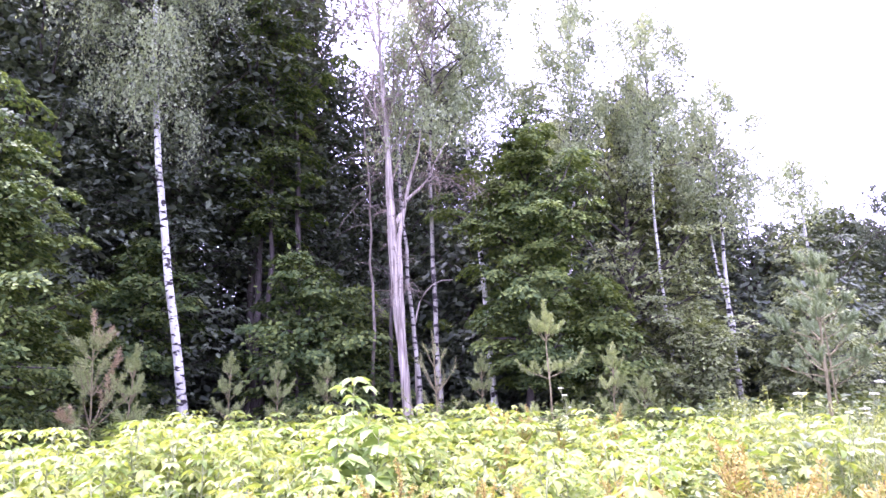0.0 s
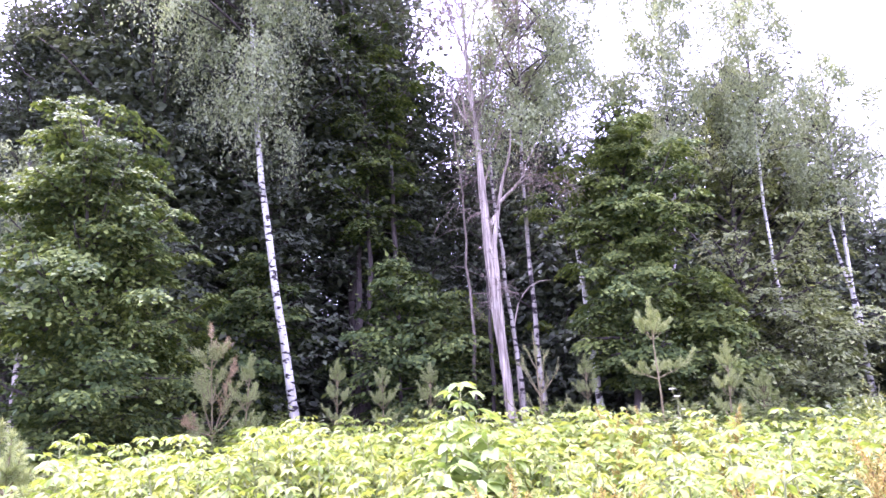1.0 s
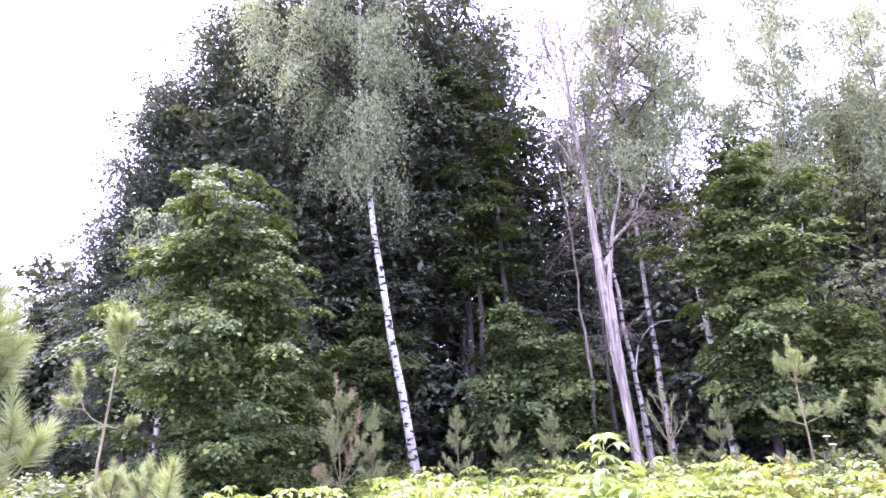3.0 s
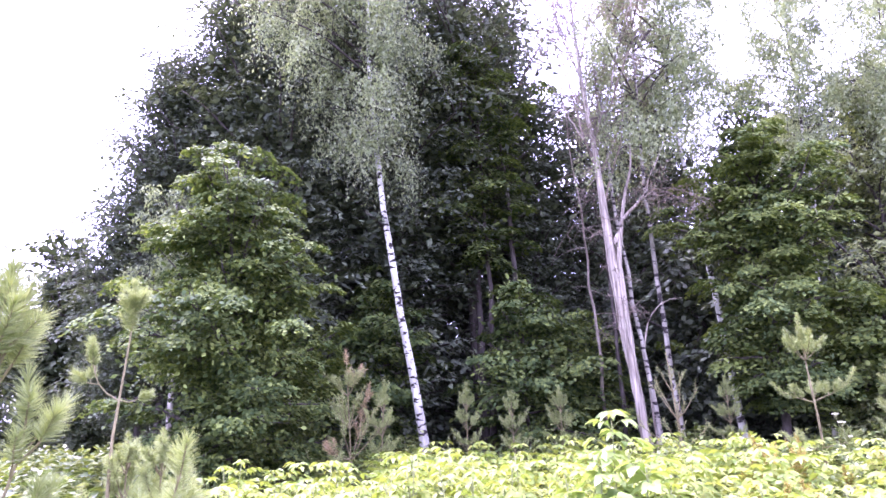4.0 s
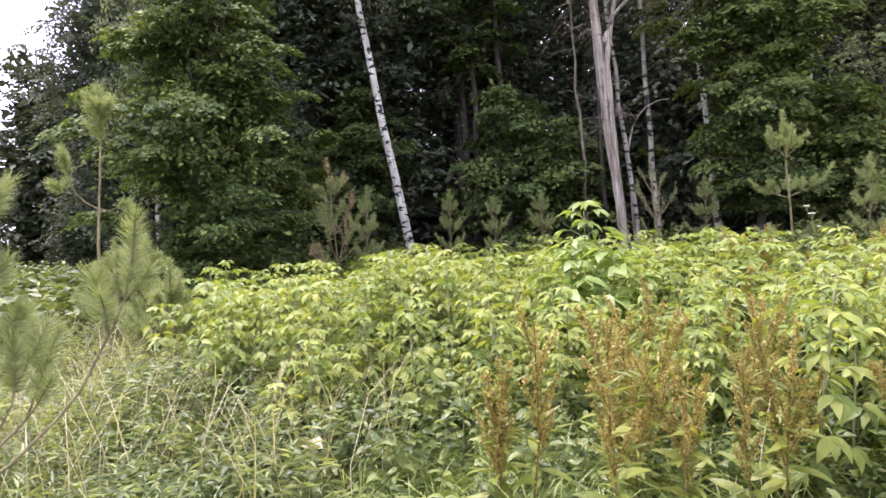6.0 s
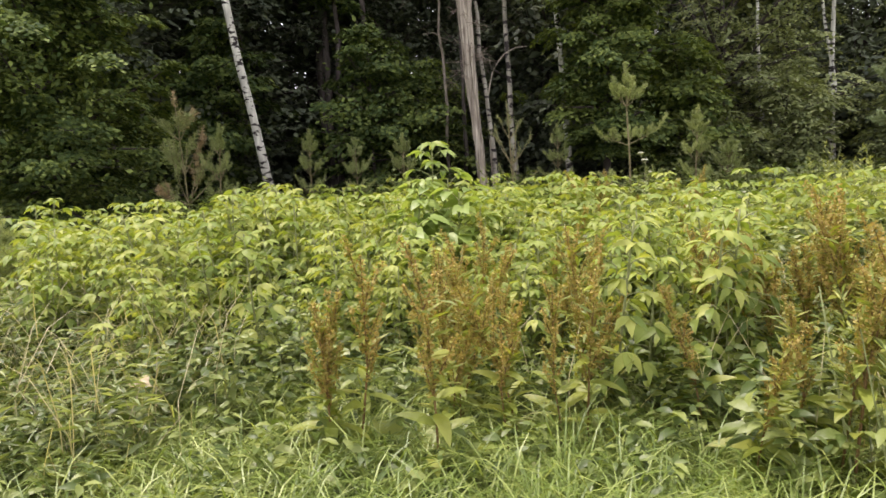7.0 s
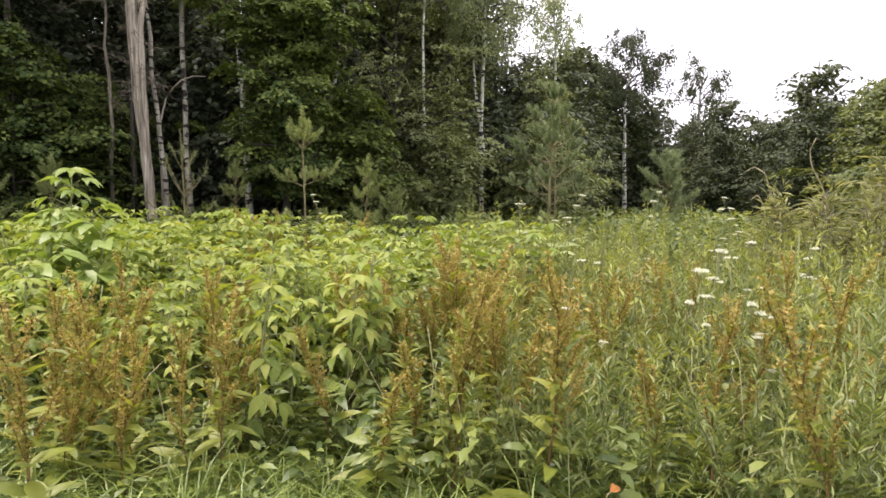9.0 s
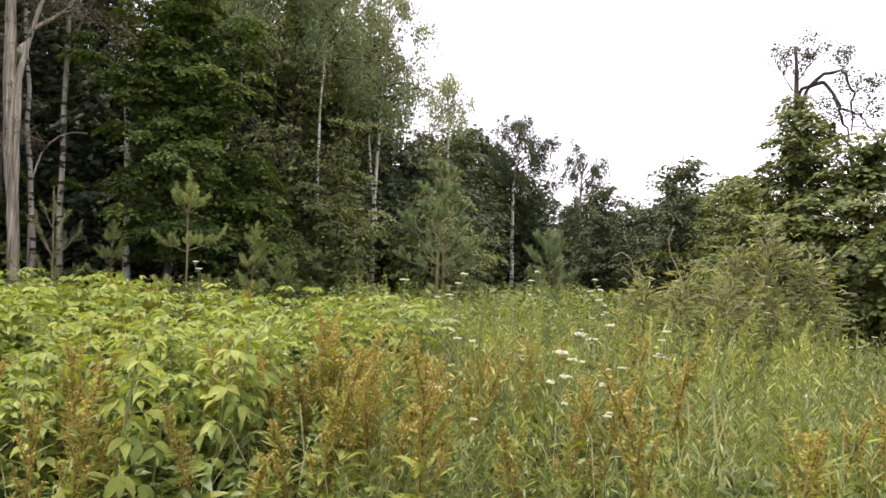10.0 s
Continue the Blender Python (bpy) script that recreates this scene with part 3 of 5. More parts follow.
tree("birch_tree", on_ground(1.2, 14.38), [(0, 0, 0), (-0.1, 0, 1.1), (-0.23, 0, 3.5), (-0.46, 0.03, 6.0), (-0.6, 0.05, 7.8), (-0.6, 0.05, 9.6), (-0.5, 0, 12.6)], "white birch rising behind a leafy maple", "birch", "birches at the edge",
     r0=0.085, size=0.085, r1=0.008, crown=(7.2, 12.6, [0.8, 1.5, 1.7, 1.4, 0.6]), n_limbs=36, per_limb=520, **dict(HOW2, bark=M_BIRCH))
tree("birch_tree", on_ground(2.75, 14.85), [(0, 0, 0), (0.15, 0, 3.1), (0.4, -0.05, 5.4), (0.5, 0, 8.2), (0.6, 0, 11.4)], "thin birch half hidden in maple leaves", "birch", "birches at the edge",
     r0=0.06, size=0.085, r1=0.008, crown=(6.4, 11.6, [0.8, 1.3, 1.3, 0.6]), n_limbs=28, per_limb=520, **dict(HOW2, bark=M_BIRCH))
tree("birch_tree", on_ground(5.45, 15.1), [(0, 0, 0), (-0.14, 0, 1.2), (-0.3, 0.05, 3.4), (-0.33, 0.07, 5.4), (-0.25, 0, 8), (-0.2, 0, 10.8)], "thin pale birch among grey-green shrubs", "birch", "birches at the edge",
     r0=0.055, size=0.085, r1=0.008, crown=(6.2, 10.6, [0.8, 1.3, 1.3, 0.6]), n_limbs=28, per_limb=520, **dict(HOW2, bark=M_BIRCH))


def twin_birch():
    root = thing("birch_tree", on_ground(7.12, 16.0), "twin-stemmed white birch with drooping thin crown", "birch", "birches at the edge")
    broadleaf_parts(root, stem_points([(0, 0, 0), (-0.06, 0.02, 1.4), (-0.09, 0.05, 2.8), (-0.06, 0.04, 5.0), (-0.05, 0.04, 6.0), (0.05, 0, 9.0)], 14), r0=0.08, size=0.085, r1=0.008, crown=(5.2, 9.0, [0.9, 1.4, 1.4, 1.1, 0.5]), n_limbs=30, per_limb=440, **dict(HOW2, bark=M_BIRCH))
    b = Bag()
    p = stem_points([(-0.08, 0.02, 1.6), (-0.02, 0.02, 2.6), (-0.26, 0.1, 4.0), (-0.4, 0.1, 5.6)], 10)
    b.tube(p, np.linspace(0.06, 0.015, 10), 8, 0.05)
    part("trunk", b.mesh("trunk", M_BIRCH), root)


twin_birch()
tree("birch_tree", on_ground(10.98, 19.1), [(0, 0, 0), (-0.05, 0, 3), (-0.13, 0.05, 6.4), (-0.25, 0.1, 7.9)], "pale birch with small open crown beyond the pines", "birch", "birches at the edge",
     r0=0.08, size=0.1, crown=(6.2, 8.0, [0.3, 0.6, 0.55, 0.3]), n_limbs=12, per_limb=220, **dict(HOW2, bark=M_BIRCH))
# two far birches: darker L_FAR leaves put the backlit crown's shade into the colour
tree("birch_tree", on_ground(17.45, 24.45), [(0, 0, 0), (-0.08, 0.05, 3), (-0.12, 0.1, 5.6), (0.2, 0, 8.2)], "white birch standing before the far dark wood", "birch", "birches at the edge",
     r0=0.12, size=0.12, crown=(5.6, 8.6, [0.9, 1.7, 1.8, 0.9]), n_limbs=26, per_limb=300, **dict(HOW2, bark=M_BIRCH, leaves=L_FAR))
tree("birch_tree", on_ground(23.2, 26.6), [(0, 0, 0), (0.0, 0, 3), (-0.1, 0.1, 5.6), (0.1, 0, 8.6)], "far birch with hanging thin crown", "birch", "birches at the edge",
     r0=0.1, size=0.12, crown=(3.6, 8.2, [1.1, 1.8, 1.7, 0.8]), n_limbs=26, per_limb=300, **dict(HOW2, bark=M_BIRCH, leaves=L_FAR))

# ---- leafy young maples and shrubs along the edge ----
MAPLE = dict(bark=M_BARK, leaves=L_MAPLE, kind="kite", r1=0.008, leaf_tilt=0.34)
tree("maple_tree", on_ground(-6.75, 8.95), [(0, 0, 0), (0.05, 0, 2), (-0.05, 0, 4), (0, 0, 5.8)], "dense young maple with layered green leaves down to the weeds", "maple", "young maples",
     r0=0.09, size=0.078, crown=(0.35, 6.0, [1.0, 1.3, 1.4, 1.4, 1.35, 1.15, 0.6]), n_limbs=92, per_limb=620, split=True, core=0.25, layer=0.28, spray=(0.2, 0.2, 0.065), rise=(-0.05, 1.15), droop=0.15, **MAPLE)
tree("maple_tree", on_ground(1.75, 13.55), [(0, 0, 0), (0.05, 0, 2), (0.1, 0, 4), (0.2, 0, 7)], "bright green bushy maple in front of a birch", "maple", "young maples",
     r0=0.1, size=0.085, crown=(1.2, 7.0, [0.8, 1.05, 1.1, 1.3, 1.3, 1.1, 0.5]), n_limbs=76, per_limb=600, split=True, core=0.25, layer=0.3, spray=(0.2, 0.2, 0.07), rise=(-0.05, 1.1), droop=0.15, **MAPLE)
for x, y, h, r, lab in ((-6.2, 13.5, 4.6, 1.1, "slender shady maple sapling beside the birch"), (-3.05, 13.9, 4.2, 1.45, "low spreading maple shrub in deep shade"), (-2.0, 14.9, 3.4, 1.3, "low maple shrub under the dark trees"),
                        (-7.9, 12.2, 4.4, 1.5, "shady maple shrub behind a larger maple"), (3.3, 14.3, 3.6, 1.2, "green shrub beside a bright maple")):
    tree("maple_shrub", on_ground(x, y), [(0, 0, 0), (0.05, 0.05, h * 0.5), (0, 0, h)], lab, "shrub", "maple shrubs", r0=0.05, size=0.105, crown=(0.7, h, [r * 0.8, r, r * 0.95, r * 0.7, 0.3]), n_limbs=34, per_limb=300, layer=0.34, core=0.2,
         spray=(0.22, 0.22, 0.05), rise=(-0.05, 0.85), droop=0.15, **MAPLE)
ALDER = dict(bark=M_BARK, leaves=L_ALDER, kind="oval")
for x, y, h, r, n, lab in ((4.6, 15.8, 8.2, 1.8, 58, "tall grey-green leafy tree with rounded crown"), (6.3, 16.8, 7.4, 1.7, 50, "grey-green bushy tree beside a tall one"), (5.55, 14.6, 3.0, 1.2, 30, "pale leafy shrub at the wood's edge"),
                           (3.9, 14.0, 2.0, 0.9, 20, "low grey-green shrub before the wood"), (8.1, 14.6, 3.2, 1.2, 30, "low leafy shrub beside the twin birch"), (9.4, 17.6, 5.0, 1.5, 40, "rounded green shrub behind young pines"),
                           (11.4, 19.8, 5.0, 1.4, 36, "rounded yellow-green tree beyond the pines"), (20.6, 24.6, 3.0, 1.6, 30, "low shrub at the far wood's edge")):
    tree("leafy_shrub" if h < 5 else "leafy_tree", on_ground(x, y), [(0, 0, 0), (0.05, 0.05, h * 0.5), (0, 0, h * 0.9)], lab, "shrub" if h < 5 else "tree", "edge shrubs", r0=0.03 + 0.01 * h, r1=0.01, size=0.1,
         crown=(0.35, h, [r * 0.8, r, r, r * 0.85, r * 0.6, 0.3]), n_limbs=n, per_limb=240, layer=0.34, leaf_tilt=0.4, spray=(0.18, 0.18, 0.09), rise=(0.05, 1.1), droop=0.15, core=0.3, **ALDER)


tree("leafy_tree", on_ground(-3.95, 14.7), [(0, 0, 0), (0.1, 0, 4), (0, 0.1, 8), (0.1, 0, 10.6)], "tall slim maple with lit green sprays among dark trees", "tree", "", bark=M_BARK, leaves=L_MAPLE, kind="kite", leaf_tilt=0.34, r0=0.09, r1=0.01, size=0.1,
     crown=(4.6, 10.8, [0.7, 1.0, 1.2, 1.3, 1.1, 0.5]), n_limbs=34, per_limb=420, layer=0.34, core=0.1, spray=(0.2, 0.2, 0.07), rise=(0.0, 1.0), droop=0.15)


# ---- the dark wood behind ----
def forest_model(label, h, r, low, n, per, size, leaves=L_FOREST, bark=M_BARK, core=0.8):
    root = thing("forest_tree", (0, 0, 0), label, "tree", "trees of the wood")
    broadleaf_parts(root, stem_points([(0, 0, 0), (0.1, 0.05, h * 0.3), (-0.1, 0.1, h * 0.65), (0.05, 0, h)], 12), r0=0.16, bark=bark, leaves=leaves, kind="oval", size=size,
                    crown=(low, h, [r * 0.7, r, r * 1.05, r, r * 0.8, r * 0.35]), n_limbs=n, per_limb=per, spray=(0.22, 0.22, 0.14), rise=(0.1, 1.1), droop=0.15, sides=7, twigs=False, core=core, inner=1.5, ragged=0.45, layer=0.25 * r, leaf_tilt=0.4)
    return root


def spread(model, spots):
    """The model stands at the first spot, copies of it at the others. A spot: x, y, size, turn."""
    x, y, s, a = spots[0]
    for x, y, s, a in spots[1:]:
        copy_thing(model, pose(*on_ground(x, y, 0.1), 0, 0, a) @ Matrix.Diagonal((s, s, s, 1)))
    x, y, s, a = spots[0]
    model.matrix_basis = pose(*on_ground(x, y, 0.1), 0, 0, a) @ Matrix.Diagonal((s, s, s, 1))


spread(forest_model("tall dark broadleaf tree deep in the wood", 15.0, 2.4, 4.4, 66, 165, 0.155, core=0.4),
       [(-9.2, 15.0, 0.98, 10), (-7.0, 14.6, 1.0, 80), (-4.5, 15.8, 0.97, 150), (-1.3, 17.9, 0.55, 40), (0.4, 19.6, 0.76, 60), (2.6, 18.4, 0.68, 190), (-6.0, 14.1, 0.98, 25), (-0.2, 18.8, 0.7, 20), (4.4, 19.4, 0.66, 310), (-8.0, 18.0, 1.05, 33), (-5.4, 18.2, 1.0, 210), (-3.7, 17.8, 0.95, 99), (-10.6, 17.0, 0.95, 140), (6.6, 20.6, 0.72, 55)])
spread(forest_model("dark tree with leaves low down the trunk", 11.6, 2.2, 1.0, 58, 90, 0.19),
       [(-6.2, 15.0, 0.8, 120), (-1.9, 19.6, 0.95, 10), (-3.9, 19.9, 0.86, 190), (-5.2, 20.2, 1.05, 75), (-3.0, 16.6, 0.62, 60), (-1.0, 17.2, 0.62, 200), (1.9, 16.8, 0.66, 20), (6.6, 19.2, 0.92, 90), (8.6, 20.2, 0.8, 260), (3.4, 17.4, 0.74, 140),
        (11.2, 21.6, 0.58, 200), (5.2, 18.0, 0.86, 301), (7.6, 18.2, 0.62, 30)])
spread(forest_model("shaded undergrowth tree of the dark wood", 5.4, 1.9, 0.2, 36, 70, 0.2),
       [(-8.2, 14.0, 1, 0), (1.0, 16.7, 1.0, 88), (1.7, 18.8, 1.1, 70), (0.2, 18.2, 1.0, 12), (-5.9, 19.1, 1.15, 150), (-8.1, 16.2, 1.1, 15), (-6.6, 17.0, 1.0, 70), (-9.6, 17.6, 1.2, 120), (-4.5, 19.4, 1.1, 240), (-4.4, 17.2, 0.9, 140), (-1.6, 17.4, 0.85, 200), (0.2, 17.4, 0.9, 260), (2.2, 15.9, 0.9, 30), (-3.0, 18.4, 1.1, 99), (-0.4, 18.6, 1.1, 180), (-9.8, 15.8, 1, 44), (3.8, 17.0, 1, 310),
        (6.4, 18.0, 1, 15), (8.6, 18.0, 1, 205), (10.4, 19.8, 1, 111), (-11.2, 14.4, 0.9, 290), (12.4, 21.6, 1.0, 20)])
spread(forest_model("far tree of the dark wood across the meadow", 8.6, 2.6, 0.2, 50, 80, 0.26, L_FAR),
       [(-23.4, 20.6, 1.12, 0), (-26.0, 23.5, 1.05, 48), (-23.0, 25.0, 1.0, 133), (-19.6, 26.0, 1.0, 77), (-29.5, 20.5, 1.0, 12), (-17.5, 16.5, 0.42, 15), (-20.0, 14.6, 0.45, 95), (-22.5, 12.4, 0.45, 170), (-15.2, 17.6, 0.42, 255), (-24.5, 16.5, 0.5, 330), (-13.6, 15.6, 0.36, 40), (-19.0, 18.6, 0.5, 210), (-21.0, 22.0, 1.12, 70), (-18.6, 22.6, 0.98, 160), (-26.5, 18.6, 1.0, 220), (-16.0, 22.5, 0.9, 290), (-29.0, 14.5, 1.0, 35), (13.2, 23.0, 0.84, 40), (15.6, 26.0, 0.95, 110), (18.4, 27.6, 0.92, 180), (17.0, 27.0, 0.95, 265),
        (21.0, 28.4, 0.8, 250), (23.6, 27.6, 0.58, 10), (17.8, 16.6, 0.46, 300), (20.2, 17.4, 0.72, 60), (21.6, 16.0, 0.64, 130), (20.8, 20.6, 0.56, 200), (18.8, 20.4, 0.48, 240), (22.4, 24.2, 0.7, 50), (23.4, 19.0, 0.62, 20), (15.8, 13.6, 0.48, 75), (24.5, 22.5, 0.6, 140), (26.0, 34.0, 0.8, 15), (28.4, 33.6, 0.74, 95), (30.6, 32.4, 0.7, 175), (25.4, 29.8, 0.5, 255), (27.0, 29.0, 0.42, 320), (32.5, 31, 0.66, 215)])
spread(forest_model("tall dense tree at the outer corner of the wood", 13.2, 2.3, 2.6, 90, 280, 0.125),
       [(-11.2, 12.5, 0.82, 300), (-10.0, 13.6, 1.0, 10), (-11.9, 12.6, 0.6, 80), (-8.6, 13.4, 1.02, 200)])
tree("leafy_tree", on_ground(-9.75, 11.1), [(0, 0, 0), (0.05, 0, 3), (-0.1, 0, 6.0)], "thin open-crowned tree at the wood's corner", "tree", "", r0=0.07, size=0.08, bark=M_BIRCH_GREY, leaves=L_BIRCH, kind="oval", hang=0.9,
     crown=(2.6, 6.8, [0.6, 0.8, 0.8, 0.7, 0.4]), n_limbs=28, per_limb=330, rise=(0.2, 1.0), droop=0.25)


def bare_stem(x, y, points, r0, label, twigs, h0, material=M_TWIG, reach=0.7):
    """A dead standing stem with bare twigs."""
    root = thing("dead_tree", on_ground(x, y), label, "dead tree", "bare stems")
    b, tw = Bag(), Bag()
    stem = stem_points(points, 16)
    stem[1:-1, :2] += RNG.normal(size=(14, 2)) * 0.03
    b.tube(stem, np.linspace(r0, 0.01, 16), 8, 0.07)
    for _ in range(twigs):
        tw = Bag()
        u = RNG.uniform(h0, 0.98)
        p = limb_path(along_path(stem, [u])[0], RNG.uniform(0, 6.28), RNG.uniform(-0.3, 0.7), reach * RNG.uniform(0.4, 1.2), 0.45)
        tw.tube(p, np.linspace(0.011, 0.003, 6), 4)
        for _ in range(3):
            q = limb_path(along_path(p, [RNG.uniform(0.3, 0.95)])[0], RNG.uniform(0, 6.28), RNG.uniform(-0.6, 0.5), reach * RNG.uniform(0.2, 0.5), 0.3, 4)
            tw.tube(q, np.linspace(0.005, 0.002, 4), 3)
        part("twig", tw.mesh("twig", material), root)
    part("trunk", b.mesh("trunk", material), root)


bare_stem(-1.45, 14.4, [(0, 0, 0), (-0.04, 0, 2), (-0.1, 0, 4.8), (-0.18, 0, 6.4), (-0.3, 0, 8.4)], 0.042, "thin bare grey dead stem in the shade", 34, 0.3)
bare_stem(-1.1, 14.5, [(0, 0, 0), (-0.02, 0, 2), (-0.02, 0, 4.3), (0.05, 0, 7)], 0.055, "dark bare stem behind the dead tree", 22, 0.4, M_BARK)
bare_stem(-5.9, 14.0, [(0, 0, 0), (0.0, 0, 3), (-0.1, 0, 6.5), (-0.15, 0, 9.5)], 0.07, "grey bare stem beside the birch", 20, 0.4, M_BIRCH_GREY)
for x, y, h in ((-7.0, 14.6, 12), (-4.3, 15.2, 11), (-3.3, 14.9, 10), (-8.8, 13.6, 10)):
    bare_stem(x, y, [(0, 0, 0), (0.03, 0, h * 0.4), (-0.1, 0, h)], 0.11, "tall dark trunk standing in the shade of the wood", 14, 0.3, M_BARK, 0.9)


def hung_tree():
    """The broken stem at the meadow's end, with limbs that arch over and a few thin leaves."""
    root = thing("dead_tree", on_ground(12.85, 8.1), "broken dead tree with limbs arching over and sparse leaves", "dead tree", "bare stems")
    for name, pts, r in (("trunk", [(0, 0, 0), (0.05, 0, 2), (0.0, 0, 4.6), (-0.02, 0, 5.3), (-0.04, 0.04, 6.2)], 0.1),
                         ("limb", [(0.0, 0, 4.9), (0.05, -0.08, 5.3), (0.25, -0.4, 5.58), (0.4, -0.66, 5.64), (0.5, -0.84, 5.2), (0.5, -0.84, 4.4)], 0.045),
                         ("limb", [(0.0, 0, 4.9), (0.15, -0.2, 5.4), (0.27, -0.42, 5.46), (0.33, -0.55, 5.2), (0.4, -0.66, 4.8), (0.47, -0.8, 4.2)], 0.05),
                         ("limb", [(0.33, -0.55, 5.1), (0.4, -0.6, 4.9), (0.6, -0.9, 4.75), (0.8, -1.2, 4.3)], 0.03),
                         ("limb", [(-0.02, 0, 5.2), (-0.12, 0.2, 5.6), (-0.2, 0.35, 6.0)], 0.015), ("limb", [(-0.02, 0, 5.4), (0.15, -0.2, 5.9), (0.2, -0.34, 6.25)], 0.015),
                         ("limb", [(0.4, -0.66, 5.6), (0.45, -0.75, 5.8), (0.5, -0.8, 6.0)], 0.012), ("limb", [(0.5, -0.84, 5.0), (0.62, -1.0, 5.1), (0.66, -1.1, 5.15)], 0.012)):
        b = Bag()
        p = stem_points(pts, 18)
        p[1:-1] += scattered(16, 0.02, 0.02, 0.015)
        b.tube(p, np.linspace(r, r * 0.3, 18), 7, 0.14)
        part(name, b.mesh(name, M_BARK), root)
        for k in range(3 if r < 0.06 else 5):
            w, g = Bag(), Bag()
            q = limb_path(along_path(p, [RNG.uniform(0.45, 1.0) if r < 0.06 else RNG.uniform(0.8, 1.0)])[0], RNG.uniform(0, 6.28), RNG.uniform(0.1, 1.3), RNG.uniform(0.3, 0.7), 0.3, 6)
            w.tube(q, np.linspace(0.01, 0.003, 6), 4)
            ob = part("twig", w.mesh("twig", M_BARK), root)
            c = np.repeat(q[2:], 22, 0) + scattered(88, 0.07, 0.07, 0.08)
            g.leaves("oval", c, scattered(88, 1, 1, 0.5) + [0, 0, -0.5], RNG.normal(size=(88, 3)), RNG.uniform(0.04, 0.08, 88))
            # dark forest leaf colour stands in for leaves seen against the light
            part("foliage", g.mesh("foliage", L_FOREST), ob, kind="stuff")


hung_tree()


def fallen_arch():
    """The pale limb that arches out beside the slim birches."""
    root = thing("bent_limb", on_ground(-0.45, 13.1), "thin pale bent dead limb leaning by the birches", "dead branch")
    b = Bag()
    p = stem_points([(0.0, 0.1, 0), (-0.05, 0.08, 1.6), (-0.06, 0.08, 2.5), (0.06, 0.05, 2.95), (0.25, 0.0, 3.2), (0.48, -0.08, 3.3), (0.72, -0.15, 3.3)], 18)
    b.tube(p, np.linspace(0.035, 0.008, 18), 7, 0.05)
    part("limb", b.mesh("limb", M_DEAD), root)


fallen_arch()


# ---- pines ----
def brush(bag, p, length, count, kind, forward=0.55, start=0.1):
    """Needles round a shoot."""
    u = RNG.uniform(start, 1.0, count)
    at = along_path(p, u)
    t = unit(np.gradient(p, axis=0))
    d = along_path(t, u)
    radial = RNG.normal(size=(count, 3))
    radial -= (radial * d).sum(1, keepdims=True) * d
    bag.leaves(kind, at, unit(radial) * (1 - 0.5 * u[:, None] ** 6) + d * forward * (0.8 + u[:, None] ** 4), RNG.normal(size=(count, 3)), length * RNG.uniform(0.75, 1.15, count))


def shoots(wood, bag, p, size, needle, dense, kind, number, bare):
    """Side shoots on the outer part of a limb, turned up, and the brush of its own tip."""
    brush(bag, along_path(p, np.linspace(max(bare, 0.45), 1, 6)), needle, dense, kind, 0.5)
    d = p[-1] - p[0]
    az = math.atan2(d[1], d[0])
    for k in range(number):
        q = limb_path(along_path(p, [max(bare, 0.4) + (0.95 - max(bare, 0.4)) * (k + 0.5) / number])[0], az + (1 if k % 2 else -1) * RNG.uniform(0.4, 1.0), RNG.uniform(0.4, 1.3), min(0.2, size * 0.4) * RNG.uniform(0.6, 1.1), -0.2, 5)
        wood.tube(q, np.linspace(0.006, 0.003, 5), 4)
        brush(bag, q, needle, int(dense * 0.8), kind, 0.5, 0.0)


def pine(name, x, y, height, label, whorls=(0.3, 0.6, 0.8), reach=0.6, needle=0.06, dense=150, limbs=4, lean=(0, 0), rusty=0.0, bare=0.35, r0=0.02, sub=3, rise=0.25, leader=0.16, kind="thick_needle", needles=None, taper=1.0):
    root = thing(name, on_ground(x, y), label, "pine", "young pines")
    needles = needles or L_NEEDLE
    tr, tip = Bag(), Bag()
    stem = stem_points([(0, 0, 0), (lean[0] * 0.4, lean[1] * 0.4, height * 0.5), (lean[0], lean[1], height)], 12)
    tr.tube(stem, np.linspace(r0, 0.006, 12), 7, 0.05)
    trunk = part("trunk", tr.mesh("trunk", M_PINE_BARK), root)
    brush(tip, along_path(stem, np.linspace(1 - leader, 1, 6)), needle, int(dense * 1.3), kind, 0.6)
    part("needle_tuft", tip.mesh("needle_tuft", L_RUST if rusty > 0.2 else needles, False), trunk, kind="stuff")
    for u in whorls:
        a = along_path(stem, [u])[0]
        size = reach * (1.15 - u) ** taper
        off = RNG.uniform(0, 6.28)
        number = limbs + RNG.integers(0, 2)
        for k in range(number):
            az = off + k * 6.28 / number + RNG.normal() * 0.25
            wood, green = Bag(), Bag()
            p = limb_path(a, az, rise + 0.5 * u + RNG.normal() * 0.25, size * RNG.uniform(0.5, 1.2), -0.28, 7)
            wood.tube(p, np.linspace(0.008 * (1 + size), 0.004, 7), 5)
            dry = RNG.uniform() < rusty
            shoots(wood, green, p, size, needle, int(dense * (0.6 + 0.6 * size)), kind, sub if u < 0.75 else max(1, sub - 1), bare * (1 - 0.5 * u))
            limb = part("limb", wood.mesh("limb", M_PINE_BARK), root)
            part("needle_tuft", green.mesh("needle_tuft", L_RUST if dry else needles, False), limb, "dry rust-brown needles" if dry else "", kind="stuff")
    return root


